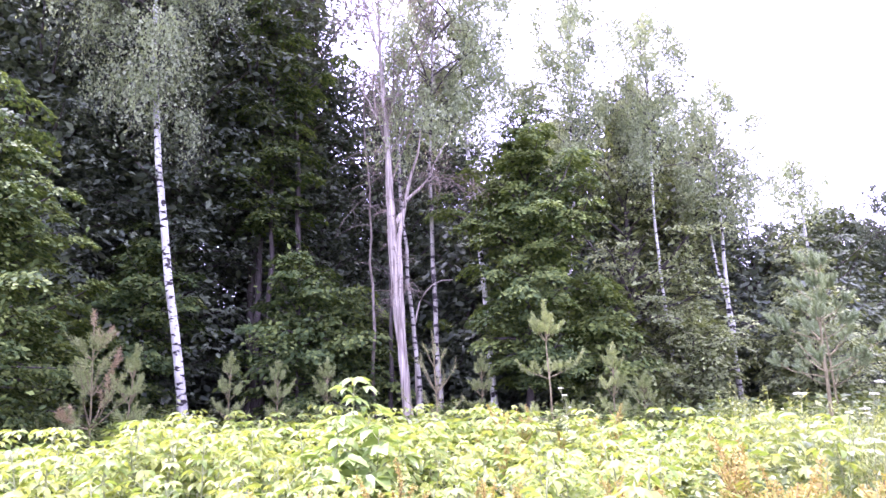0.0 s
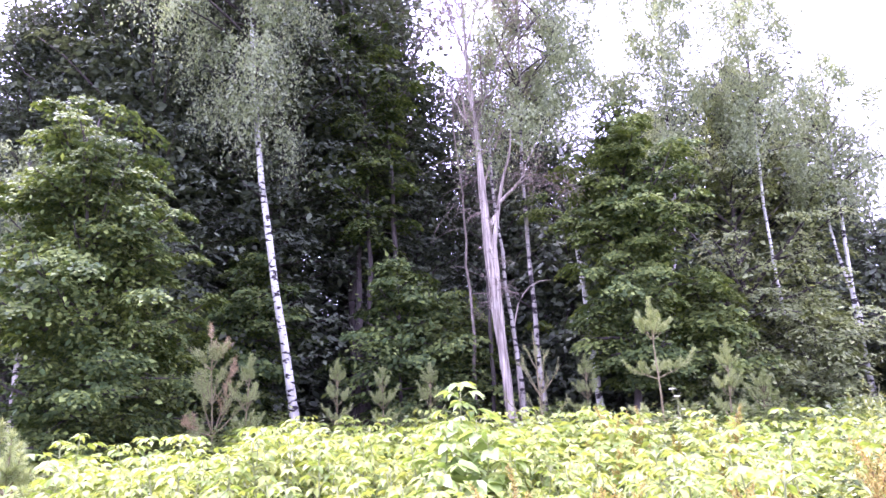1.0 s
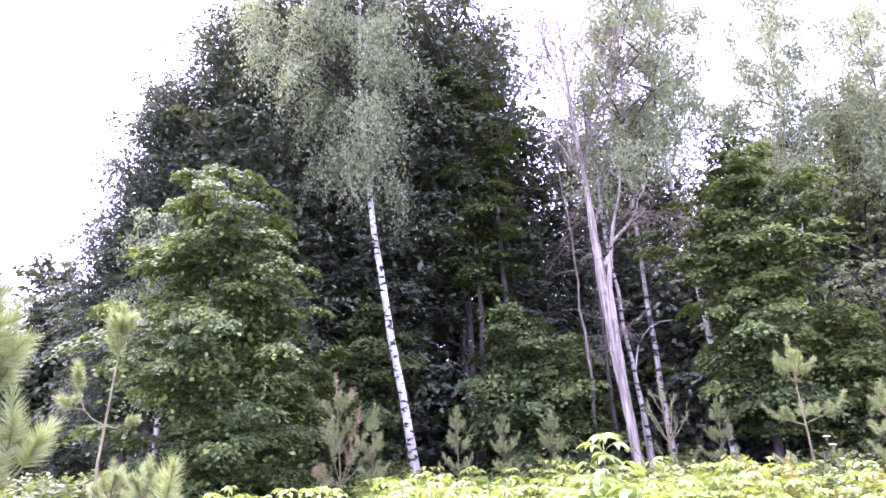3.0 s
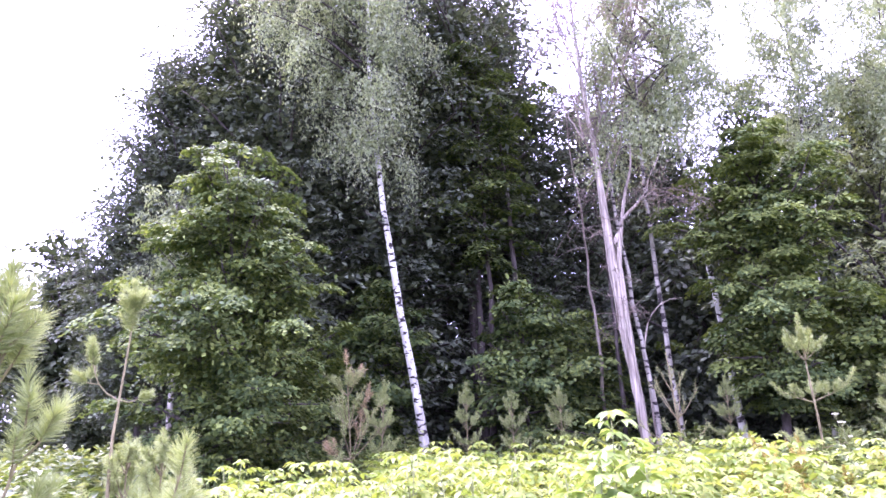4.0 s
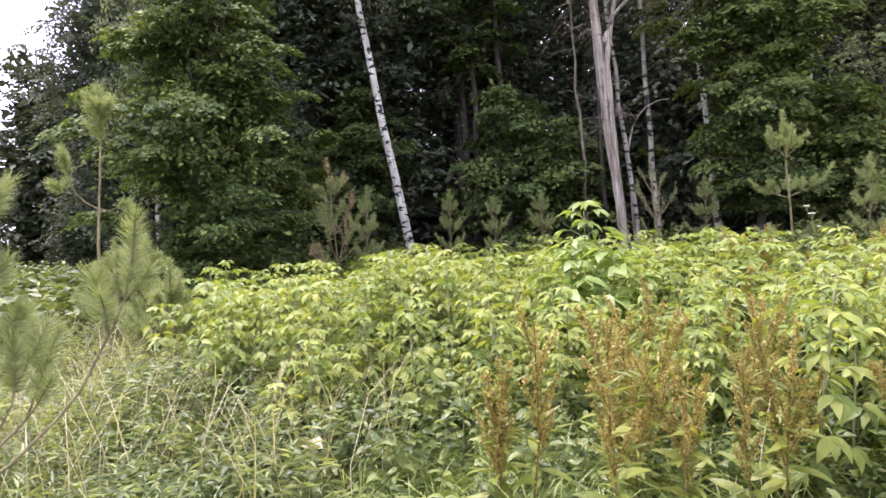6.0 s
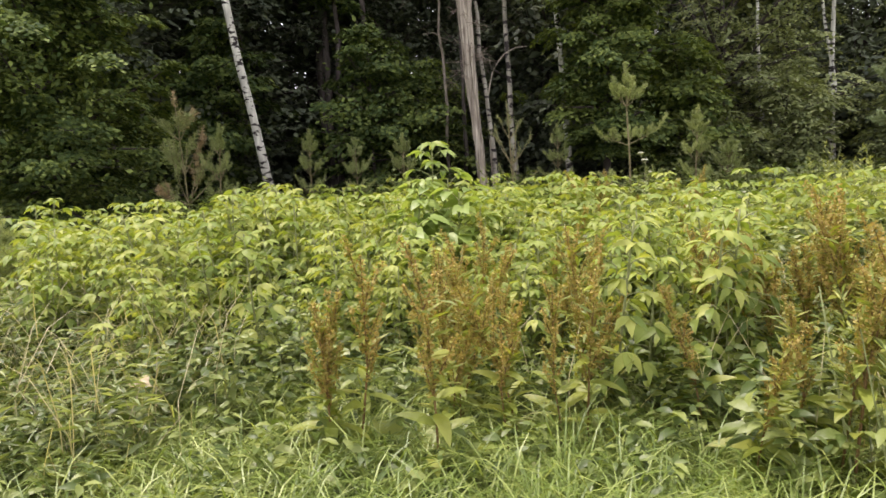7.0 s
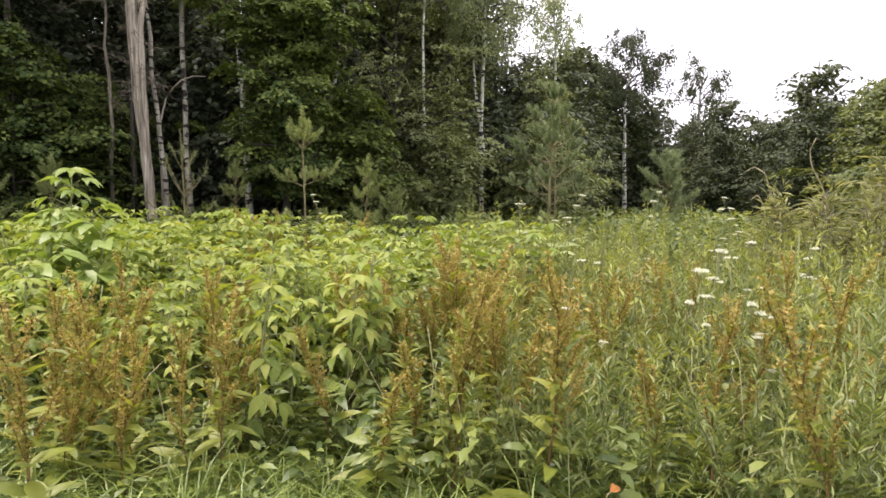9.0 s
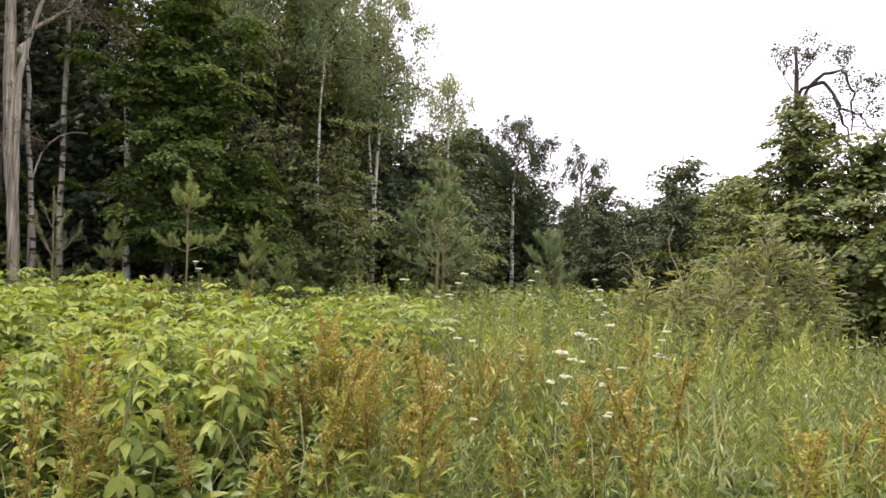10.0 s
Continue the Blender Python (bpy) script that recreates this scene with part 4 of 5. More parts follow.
pine("young_pine", -4.85, 9.4, 2.5, "young pine with dry rust-brown top and branches", (0.16, 0.34, 0.52, 0.72), 0.85, 0.075, 130, 5, rusty=0.34, lean=(-0.1, 0), r0=0.02, rise=0.45, sub=4, bare=0.35, leader=0.1)
pine("young_pine", -5.1, 5.6, 1.55, "soft bushy young pine in pale grass", (0.25, 0.5, 0.72), 0.6, 0.08, 230, 4, r0=0.02, rise=0.5)
pine("young_pine", -4.5, 5.2, 1.3, "low bushy young pine in pale grass", (0.3, 0.6), 0.55, 0.08, 230, 4, r0=0.02, rise=0.5)
pine("young_pine", -6.1, 6.2, 1.5, "low young pine near a thin tall one", (0.25, 0.5, 0.72), 0.6, 0.08, 200, 4, r0=0.02, rise=0.5)
pine("young_pine", 10.6, 13.0, 2.3, "bushy young pine at the far meadow edge", (0.2, 0.42, 0.62, 0.8), 0.9, 0.095, 170, 5, r0=0.03, sub=7, needles=L_NEEDLE_DARK, taper=0.6)
pine("young_pine", -0.05, 12.25, 2.3, "sparse half-dry pine beside the dead tree", (0.3, 0.5, 0.7), 0.9, 0.06, 60, 4, bare=0.75, r0=0.03, lean=(-0.1, 0), rise=0.5, sub=2)


def tufted_pine(place, stem, limbs, label, needle, count, r0, kind="thick_needle", needles=None, leader=0.2, name="young_pine"):
    """A pine whose limbs end in brushes of needles. A limb: its points, where its brush begins, how many side tufts."""
    root = thing(name, place, label, "pine", "young pines")
    needles = needles or L_NEEDLE
    tr, tip = Bag(), Bag()
    tr.tube(stem, np.linspace(r0, 0.005, len(stem)), 9, 0.05)
    trunk = part("trunk", tr.mesh("trunk", M_PINE_BARK), root)
    brush(tip, along_path(stem, np.linspace(1 - leader, 1, 8)), needle, int(count * 1.8), kind, 0.6)
    for k in range(4):
        q = limb_path(along_path(stem, [1 - leader * RNG.uniform(0.5, 0.9)])[0], k * 1.6, RNG.uniform(0.8, 1.2), needle * RNG.uniform(1.2, 2.0), -0.2, 5)
        brush(tip, q, needle * 0.9, count // 2, kind, 0.6, 0.2)
    part("needle_tuft", tip.mesh("needle_tuft", needles, False), trunk, kind="stuff")
    for pts, start, tufts_beside in limbs:
        wood, green = Bag(), Bag()
        p = stem_points(pts, 12)
        long = np.linalg.norm(p[-1] - p[0])
        wood.tube(p, np.linspace(min(0.34 * r0, 0.005 + 0.007 * long), 0.003, 12), 6)
        brush(green, along_path(p, np.linspace(start, 1, 8)), needle, count, kind, 0.7)
        d = p[-1] - p[0]
        for k in range(tufts_beside):
            q0 = along_path(p, [start - 0.1 + 0.3 * k / max(1, tufts_beside)])[0]
            q = limb_path(q0, math.atan2(d[1], d[0]) + (1.0 if k % 2 else -1.0) * RNG.uniform(0.6, 1.4), RNG.uniform(0.6, 1.1), needle * RNG.uniform(1.4, 2.4), -0.3, 6)
            wood.tube(q, np.linspace(0.005, 0.003, 6), 5)
            brush(green, along_path(q, np.linspace(0.35, 1, 6)), needle * 0.9, int(count * 0.6), kind, 0.7)
        limb = part("limb", wood.mesh("limb", M_PINE_BARK), root)
        part("needle_tuft", green.mesh("needle_tuft", needles, False), limb, kind="stuff")
    return root


def whorl(stem, u, number, reach, rise, start=0.7, side=2):
    """Upturned limbs round a stem at a fraction u of its length."""
    off = RNG.uniform(0, 6.28)
    return [(limb_path(along_path(stem, [u])[0], off + k * 6.28 / number + RNG.normal() * 0.2, rise + RNG.normal() * 0.12, reach * RNG.uniform(0.75, 1.15), -0.35, 7), start, side) for k in range(number)]


# the pine close beside the path, its limbs leaving one whorl
near_stem = stem_points([(0, 0, 0), (0, 0, 0.55), (0.01, 0.01, 1.05), (0.03, 0.05, 1.5), (0.04, 0.06, 1.95), (0.01, 0.03, 2.37)], 18)
near_limbs = [([(0.01, 0.01, 1.05), (0.14, 0.06, 1.29), (0.2, 0.1, 1.56), (0.21, 0.11, 1.72), (0.2, 0.1, 1.86)], 0.66, 3), ([(0.2, 0.1, 1.54), (0.26, 0.12, 1.6), (0.31, 0.15, 1.72)], 0.4, 0),
              ([(0.01, 0.01, 1.05), (0.22, 0.03, 1.2), (0.31, 0.08, 1.32), (0.32, 0.09, 1.46)], 0.7, 2), ([(0.01, 0.01, 1.05), (0.04, -0.12, 1.31), (0.02, -0.14, 1.46), (0.01, -0.16, 1.74)], 0.6, 3),
              ([(0, 0, 0.55), (0.3, 0.08, 0.7), (0.55, 0.18, 0.93), (0.66, 0.29, 1.21), (0.71, 0.33, 1.36), (0.72, 0.34, 1.55)], 0.8, 3), ([(0.64, 0.27, 1.15), (0.62, 0.26, 1.24), (0.62, 0.25, 1.38)], 0.4, 0),
              ([(0, 0, 0.5), (0.25, 0.03, 0.72), (0.42, 0.06, 0.98), (0.43, 0.06, 1.18)], 0.75, 2), ([(0, 0, 0.5), (-0.2, -0.25, 0.75), (-0.3, -0.32, 1.05)], 0.65, 2), ([(0.01, 0.01, 1.05), (-0.2, 0.12, 1.3), (-0.26, 0.18, 1.6)], 0.6, 2),
              ([(0, 0, 0.55), (0.1, 0.35, 0.8), (0.14, 0.5, 1.15)], 0.65, 2)] + whorl(near_stem, 0.3, 4, 0.5, 0.6, 0.7, 2) + whorl(near_stem, 0.75, 5, 0.3, 1.05, 0.4, 2) + whorl(near_stem, 0.84, 4, 0.22, 1.1, 0.4, 1)
tufted_pine(on_ground(-2.7, 1.74), near_stem, near_limbs, "young pine close by with long soft bright needles", 0.085, 480, 0.026, "needle", leader=0.3)

# the tall thin pine with one bent limb
thin_stem = stem_points([(0, 0, 0), (0, 0, 1.44), (0.03, 0.05, 2.03), (0.08, 0.1, 2.78), (0.08, 0.1, 3.27)], 14)
tufted_pine(on_ground(-6.2, 6.06), thin_stem, [([(0.02, 0.02, 1.9), (-0.07, -0.06, 1.98), (-0.13, -0.12, 2.08), (-0.18, -0.16, 2.25), (-0.21, -0.2, 2.58)], 0.6, 2), ([(-0.13, -0.12, 2.08), (-0.22, -0.2, 2.1), (-0.3, -0.28, 2.2)], 0.4, 1),
                                               ([(0.02, 0.03, 1.9), (0.1, 0.11, 1.87), (0.24, 0.25, 1.95)], 0.6, 0)] + whorl(thin_stem, 0.88, 4, 0.22, 0.9, 0.4, 1),
            "tall thin young pine with one bent limb", 0.11, 380, 0.028)

# the broad grey-green pine and its neighbour
broad_stem = stem_points([(0, 0, 0), (0, 0, 1.4), (0, 0, 1.95), (0.04, -0.02, 2.6), (0.02, 0, 3.3)], 14)
broad_limbs = [([(0, 0, 1.4), (-0.22, 0.12, 1.72), (-0.4, 0.22, 2.0), (-0.46, 0.25, 2.25)], 0.75, 3), ([(0, 0, 1.4), (0.35, -0.2, 1.6), (0.64, -0.39, 1.8), (0.74, -0.44, 2.1)], 0.72, 3), ([(0, 0, 1.3), (-0.4, 0.2, 1.4), (-0.72, 0.36, 1.6)], 0.72, 3)]
broad_limbs += whorl(broad_stem, 0.42, 3, 0.7, 0.15, 0.75, 3) + whorl(broad_stem, 0.57, 4, 0.75, 0.35, 0.6, 4) + whorl(broad_stem, 0.66, 4, 0.6, 0.4, 0.55, 3) + whorl(broad_stem, 0.75, 4, 0.5, 0.55, 0.55, 3) + whorl(broad_stem, 0.86, 3, 0.4, 0.8, 0.6, 1)
tufted_pine(on_ground(6.08, 10.53), broad_stem, broad_limbs, "broad young pine with pale grey-green needle tufts", 0.08, 520, 0.04, needles=L_NEEDLE_DARK, leader=0.1)
back_stem = stem_points([(0, 0, 0), (-0.05, 0, 1.5), (-0.1, 0, 2.7)], 12)
tufted_pine(on_ground(6.95, 11.8), back_stem, whorl(back_stem, 0.4, 4, 0.7, 0.3, 0.72, 3) + whorl(back_stem, 0.6, 4, 0.6, 0.5, 0.72, 2) + whorl(back_stem, 0.8, 3, 0.4, 0.8, 0.6, 1), "young pine behind a broader one", 0.085, 330, 0.032, needles=L_NEEDLE_DARK, leader=0.14)


# the open pine with two clear whorls
open_stem = stem_points([(0, 0, 0), (-0.01, 0, 1.2), (-0.05, 0, 2.0), (-0.06, 0, 2.6)], 12)
open_limbs = [([(-0.02, 0, 1.4), (-0.25, -0.05, 1.48), (-0.42, -0.08, 1.56), (-0.52, -0.1, 1.68)], 0.3, 4), ([(-0.02, 0, 1.42), (0.22, -0.06, 1.52), (0.42, -0.1, 1.66), (0.5, -0.12, 1.82)], 0.3, 4), ([(-0.02, 0, 1.4), (0.04, 0.3, 1.5), (0.06, 0.5, 1.7)], 0.5, 3),
              ([(0, 0, 0.8), (0.25, -0.2, 0.88), (0.4, -0.3, 1.02)], 0.5, 3), ([(0, 0, 0.75), (-0.3, 0.1, 0.85), (-0.45, 0.15, 1.0)], 0.5, 3)] + whorl(open_stem, 0.76, 5, 0.34, 0.75, 0.35, 2)
tufted_pine(on_ground(1.72, 10.35), open_stem, open_limbs, "young pine with open whorls above the weeds", 0.075, 360, 0.024, leader=0.2)
for x, y, h, lab in ((2.78, 10.65, 1.95, "small dense young pine among the weeds"), (-3.62, 11.45, 1.95, "small young pine before the dark wood"), (-2.85, 11.65, 1.75, "small young pine half sunk in weeds"), (-1.98, 11.82, 1.75, "small young pine near the dead tree"),
                     (-4.42, 9.55, 2.0, "dense young pine beside a half-dry one"), (0.75, 12.5, 1.85, "small pale pine at the foot of birches"), (3.5, 11.6, 1.4, "tiny pine among weeds at the wood's edge")):
    small_stem = stem_points([(0, 0, 0), (RNG.normal() * 0.02, 0, h * 0.5), (RNG.normal() * 0.04, 0, h)], 10)
    tufted_pine(on_ground(x, y), small_stem, whorl(small_stem, 0.4, 4, 0.36, 0.55, 0.4, 2) + whorl(small_stem, 0.58, 5, 0.36, 0.75, 0.4, 2) + whorl(small_stem, 0.76, 4, 0.24, 0.95, 0.4, 1), lab, 0.068, 240, 0.018, leader=0.15)

# ---- willow bush and trees at the meadow's end ----
WILLOW = dict(bark=M_TWIG, leaves=L_WILLOW, kind="lance")
for x, y, h, r in ((8.1, 5.3, 2.4, 0.55), (7.8, 5.6, 1.9, 0.35), (8.4, 4.9, 1.75, 0.35), (6.7, 5.5, 1.5, 0.4), (6.4, 5.8, 1.35, 0.3), (7.0, 5.1, 1.5, 0.4)):
    tree("willow_bush", on_ground(x, y), [(0, 0, 0), (0.05, 0.02, h * 0.5), (0.1, 0, h)], "pale narrow-leaved willow bush above the weeds", "bush", "willow bushes", r0=0.015, r1=0.003, size=0.15,
         crown=(0.1, h, [r * 0.7, r, r, r * 0.8, r * 0.5]), n_limbs=26, per_limb=56, spray=(0.06, 0.06, 0.12), rise=(0.8, 1.4), droop=0.1, leaf_tilt=0.9, **dict(WILLOW, kind="slim"))
for x, y, h, r, n, lab in ((12.1, 7.5, 5.0, 1.25, 56, "tall green tree at the meadow's end"), (11.7, 6.0, 4.0, 1.5, 50, "broad leafy tree beside a tall one"), (14.9, 10.8, 4.1, 1.7, 46, "dark leafy tree at the meadow's end"), (12.0, 8.2, 2.6, 1.3, 36, "low dark shrub under tall trees"),
                           (17.0, 12.6, 4.6, 1.9, 46, "rounded dark tree behind the bushes"), (12.2, 4.4, 5.0, 1.8, 50, "leafy tree at the meadow's side"), (10.6, 4.6, 2.6, 1.2, 34, "dense shrub beside the willow bushes")):
    tree("leafy_tree", on_ground(x, y), [(0, 0, 0), (0.05, 0.05, h * 0.5), (0, 0, h * 0.9)], lab, "tree", "trees at the meadow's end", r0=0.12, r1=0.01, size=0.1, bark=M_BARK, leaves=L_LEAFY, kind="kite",
         crown=(0.4, h, [r * 0.85, r, r, r * 0.85, r * 0.6, 0.3]), n_limbs=n, per_limb=220, layer=0.32, leaf_tilt=0.35, spray=(0.2, 0.2, 0.08), rise=(0.0, 1.0), droop=0.15, core=0.35)


# ---- meadow plants ----
def sapling_leaves(h, nodes, size, top):
    """Stem path, leaf stalks, and leaflets (place, direction, normal, size, leaf number, whether young)."""
    bend = RNG.normal(size=2) * 0.06
    p = stem_points([(0, 0, 0), (bend[0] * 0.4, bend[1] * 0.4, h * 0.5), (bend[0], bend[1], h)], 8)
    stalks, rows = [], []
    for k in range(nodes):
        u = 0.25 + 0.75 * (k + 0.3) / nodes
        a = along_path(p, [min(u, 1)])[0]
        az0 = k * 1.57 + RNG.normal() * 0.25
        for s in (0, 3.1416):
            az = az0 + s + RNG.normal() * 0.2
            reach = size * RNG.uniform(1.0, 1.7) * (1.3 - 0.6 * u)
            q = limb_path(a, az, 0.25 + 0.8 * u ** 2, reach, 0.35, 4)
            fan = np.array([0, 0.75, -0.75, 1.5, -1.5])[: RNG.choice([3, 5, 5])] + RNG.normal() * 0.1
            at = np.where(np.abs(fan)[:, None] > 1, along_path(q, [0.6] * len(fan)), along_path(q, [1.0] * len(fan)))
            d = np.stack([np.cos(az + fan), np.sin(az + fan), -0.4 + 0.6 * (u - 0.5) + RNG.normal(size=len(fan)) * 0.15], 1)
            nrm = np.array([0, 0, 1.0]) + scattered(len(fan), 0.25, 0.25, 0.1) + np.array([math.cos(az), math.sin(az), 0]) * 0.3
            s4 = size * RNG.uniform(0.75, 1.15, len(fan)) * (1.1 - 0.3 * u)
            rows.append((at, d, nrm, s4, np.full(len(fan), len(stalks)), np.full(len(fan), u > top)))
            stalks.append(q)
    return p, stalks, [np.concatenate([r[c] for r in rows]) for c in range(6)]


def sapling_parts(root, h, nodes, size, top=0.5, kind="broad", separate=False):
    p, stalks, (at, d, nrm, s4, which, fresh) = sapling_leaves(h, nodes, size, top)
    stem = Bag()
    stem.tube(p, np.linspace(0.009, 0.004, 8), 5)
    if separate:
        part("stem", stem.mesh("stem", M_STEM), root)
        for k, q in enumerate(stalks):
            stalk, blade = Bag(), Bag()
            stalk.tube(q, [0.004, 0.003, 0.003, 0.002], 4)
            m = which == k
            blade.leaves(kind, at[m], d[m], nrm[m], s4[m])
            ob = part("leaf_stalk", stalk.mesh("leaf_stalk", M_STEM), root)
            part("leaf", blade.mesh("leaf", L_YOUNG if fresh[m][0] else L_TALL), ob, "fresh yellow-green leaf" if fresh[m][0] else "")
        return
    twigs = Bag()
    for q in stalks:
        twigs.tube(q, [0.004, 0.003, 0.003, 0.002], 3)
    part("stem", stem.mesh("stem", M_STEM), root)
    part("stalkwork", twigs.mesh("stalkwork", M_STEM), root, kind="stuff")
    for name, m, material, label in (("foliage", ~fresh, L_SAPLING, ""), ("young_foliage", fresh, L_YOUNG, "fresh yellow-green upper leaves")):
        if m.any():
            bag = Bag()
            bag.leaves(kind, at[m], d[m], nrm[m], s4[m])
            part(name, bag.mesh(name, material), root, label, kind="stuff")


def sapling_thicket(spots, low, high):
    """The farther saplings, past counting, in two meshes: grown leaves and fresh tops."""
    models = [sapling_leaves(h, n, 0.12, 0.68)[2] for h, n in ((0.8, 6), (0.9, 7), (0.7, 5), (0.85, 6))]
    grown, fresh_tops = Bag(), Bag()
    for i, (x, y) in enumerate(spots):
        at, d, nrm, s4, _, fresh = models[i % 4]
        s, a = RNG.uniform(low, high), RNG.uniform(0, 6.28)
        turn = np.array([[math.cos(a), math.sin(a), 0], [-math.sin(a), math.cos(a), 0], [0, 0, 1]])
        for bag, m in ((grown, ~fresh), (fresh_tops, fresh)):
            bag.leaves("blade" if i % 2 else "oval", at[m] @ turn * s + [x, y, float(ground_z(x, y))], d[m] @ turn, nrm[m] @ turn, s4[m] * s)
    tagged(new("sapling_thicket", grown.mesh("sapling_thicket", L_SAPLING)), "dense far growth of leafy saplings", "saplings", kind="stuff")
    tagged(new("sapling_tops", fresh_tops.mesh("sapling_tops", L_YOUNG)), "yellow-green tops of the far saplings", "saplings", kind="stuff")


def zone(n, az, r, power=1.0):
    """Spots spread evenly over a sector: azimuths in degrees to the right of straight ahead, distances."""
    a = np.radians(RNG.uniform(az[0], az[1], n))
    d = np.sqrt(RNG.uniform(r[0] ** 2, r[1] ** 2, n)) if power == 1 else r[0] + (r[1] - r[0]) * RNG.uniform(0, 1, n) ** power
    return np.stack([np.sin(a) * d, np.cos(a) * d], 1)


def strew(models, spots, low=0.8, high=1.2, tilt=6):
    for i, (x, y) in enumerate(spots):
        s = RNG.uniform(low, high)
        m = pose(*on_ground(x, y, 0.02), RNG.normal() * tilt, RNG.normal() * tilt, RNG.uniform(0, 360)) @ Matrix.Diagonal((s, s, s * RNG.uniform(0.9, 1.1), 1))
        model = models[i % len(models)]
        if i < len(models):
            model.matrix_basis = m
        else:
            copy_thing(model, m)


saplings = []
for h, nodes in ((0.78, 9), (0.86, 10), (0.68, 8), (0.9, 11), (0.8, 9)):
    root = thing("sapling", (0, 0, 0), "yellow-green broadleaf sapling with drooping leaflets in the meadow", "sapling", "saplings in the meadow")
    sapling_parts(root, h, nodes, 0.098, 0.74)
    saplings.append(root)
spots = np.concatenate([zone(100, (-33, 4), (3.9, 5.2)), zone(40, (8, 19), (4.3, 5.8)), zone(14, (10, 24), (5.8, 8)), zone(8, (42, 52), (5.4, 6.6))])
strew(saplings, spots, 0.75, 1.12)
spots = np.concatenate([zone(38, (7, 20), (3.4, 5.2)), zone(84, (-34, 4), (5.0, 6.8)), zone(50, (-39, -29), (4.8, 7.8)), zone(12, (-25, -19.5), (5.8, 6.6))])
for i, (x, y) in enumerate(spots):
    e = RNG.uniform(1.05, 1.4) if i < 172 else RNG.uniform(1.3, 1.52)
    copy_thing(saplings[i % 5], pose(*on_ground(x, y, 0.02), RNG.normal() * 5, RNG.normal() * 5, RNG.uniform(0, 360)) @ Matrix.Diagonal((0.9 * e, 0.9 * e, e, 1)))

hero = thing("sapling", on_ground(-0.7, 5.6), "tall broadleaf sapling rising above the other weeds", "sapling", "saplings in the meadow")
sapling_parts(hero, 1.6, 16, 0.175, 0.93, separate=True)
for x, y, h in ((-0.48, 5.4, 1.22), (-0.86, 5.45, 1.25), (-0.6, 5.9, 1.3), (-0.7, 5.15, 1.0), (-0.42, 5.1, 0.85)):
    root = thing("sapling", on_ground(x, y), "broad-leaved sapling crowding a taller one", "sapling", "saplings in the meadow")
    sapling_parts(root, h, 9, 0.2, 0.97, "ovate", separate=True)


def dock_model(h):
    root = thing("dock_plant", (0, 0, 0), "dock gone to rust-brown seed with yellowing leaves", "dock plant", "docks in the meadow")
    stem = Bag()
    p = stem_points([(0, 0, 0), (RNG.normal() * 0.04, RNG.normal() * 0.04, h * 0.5), (RNG.normal() * 0.08, RNG.normal() * 0.08, h)], 9)
    stem.tube(p, np.linspace(0.007, 0.002, 9), 5)
    arms = [along_path(p, np.linspace(0.5, 1, 8))]
    for k in range(8):
        u = 0.42 + 0.5 * k / 8
        q = limb_path(along_path(p, [u])[0], k * 2.4, RNG.uniform(1.1, 1.42), h * RNG.uniform(0.16, 0.34) * (1.2 - u * 0.6), -0.05, 6)
        stem.tube(q, np.linspace(0.004, 0.0015, 6), 3)
        arms.append(q)
    for q in arms:
        seed = Bag()
        n = int(105 * np.linalg.norm(q[-1] - q[0]) / 0.2)
        ring = RNG.uniform(0.1, 1, n)
        c = along_path(q, np.minimum(ring + RNG.normal(size=n) * 0.02, 1)) + scattered(n, 0.008, 0.008, 0.006)
        seed.leaves("grain", c, RNG.normal(size=(n, 3)) + [0, 0, 0.5], RNG.normal(size=(n, 3)), RNG.uniform(0.011, 0.018, n))
        part("seed_spike", seed.mesh("seed_spike", L_DOCK, False), root, "rust-brown seed spike", kind="stuff")
    for k in range(13):
        leaf = Bag()
        a = along_path(p, [0.04 + 0.055 * k])[0]
        az = k * 2.2 + RNG.normal() * 0.3
        leaf.leaves("dock", a[None], np.array([[math.cos(az), math.sin(az), RNG.uniform(0.0, 0.9)]]), np.array([[0, 0, 1.0]]) + scattered(1, 0.3, 0.3, 0), [RNG.uniform(0.17, 0.32) * (1 - 0.05 * k)])
        part("leaf", leaf.mesh("leaf", L_DOCKLEAF), root)
    bract, n = Bag(), 44
    u, az = RNG.uniform(0.25, 0.92, n), RNG.uniform(0, 6.28, n)
    bract.leaves("lance", along_path(p, u) + scattered(n, 0.02, 0.02, 0), np.stack([np.cos(az), np.sin(az), RNG.uniform(0.2, 1.2, n)], 1), np.array([0, 0, 1.0]) + scattered(n, 0.4, 0.4, 0.1), RNG.uniform(0.07, 0.15, n))
    part("stem_foliage", bract.mesh("stem_foliage", L_DOCKLEAF), root, kind="stuff")
    part("stem", stem.mesh("stem", M_STEM_RED), root)
    return root


docks = [dock_model(h) for h in (0.96, 1.06, 0.86, 1.14)]
spots = np.concatenate([[(-0.78, 2.75), (-0.72, 2.9), (-0.85, 2.85)], zone(30, (-8, 8.5), (2.7, 4.6)), zone(28, (18.5, 30), (2.7, 4.8)), zone(28, (30, 56), (2.8, 5.2)), zone(4, (12, 18), (3.0, 4.4)), zone(8, (55, 68), (2.6, 4.0))])
strew(docks, spots[:33], 0.78, 1.04, 7)
for i, (x, y) in enumerate(spots[33:]):
    e = RNG.uniform(0.9, 1.16)
    copy_thing(docks[i % 4], pose(*on_ground(x, y, 0.02), RNG.normal() * 6, RNG.normal() * 6, RNG.uniform(0, 360)) @ Matrix.Diagonal((e, e, e, 1)))
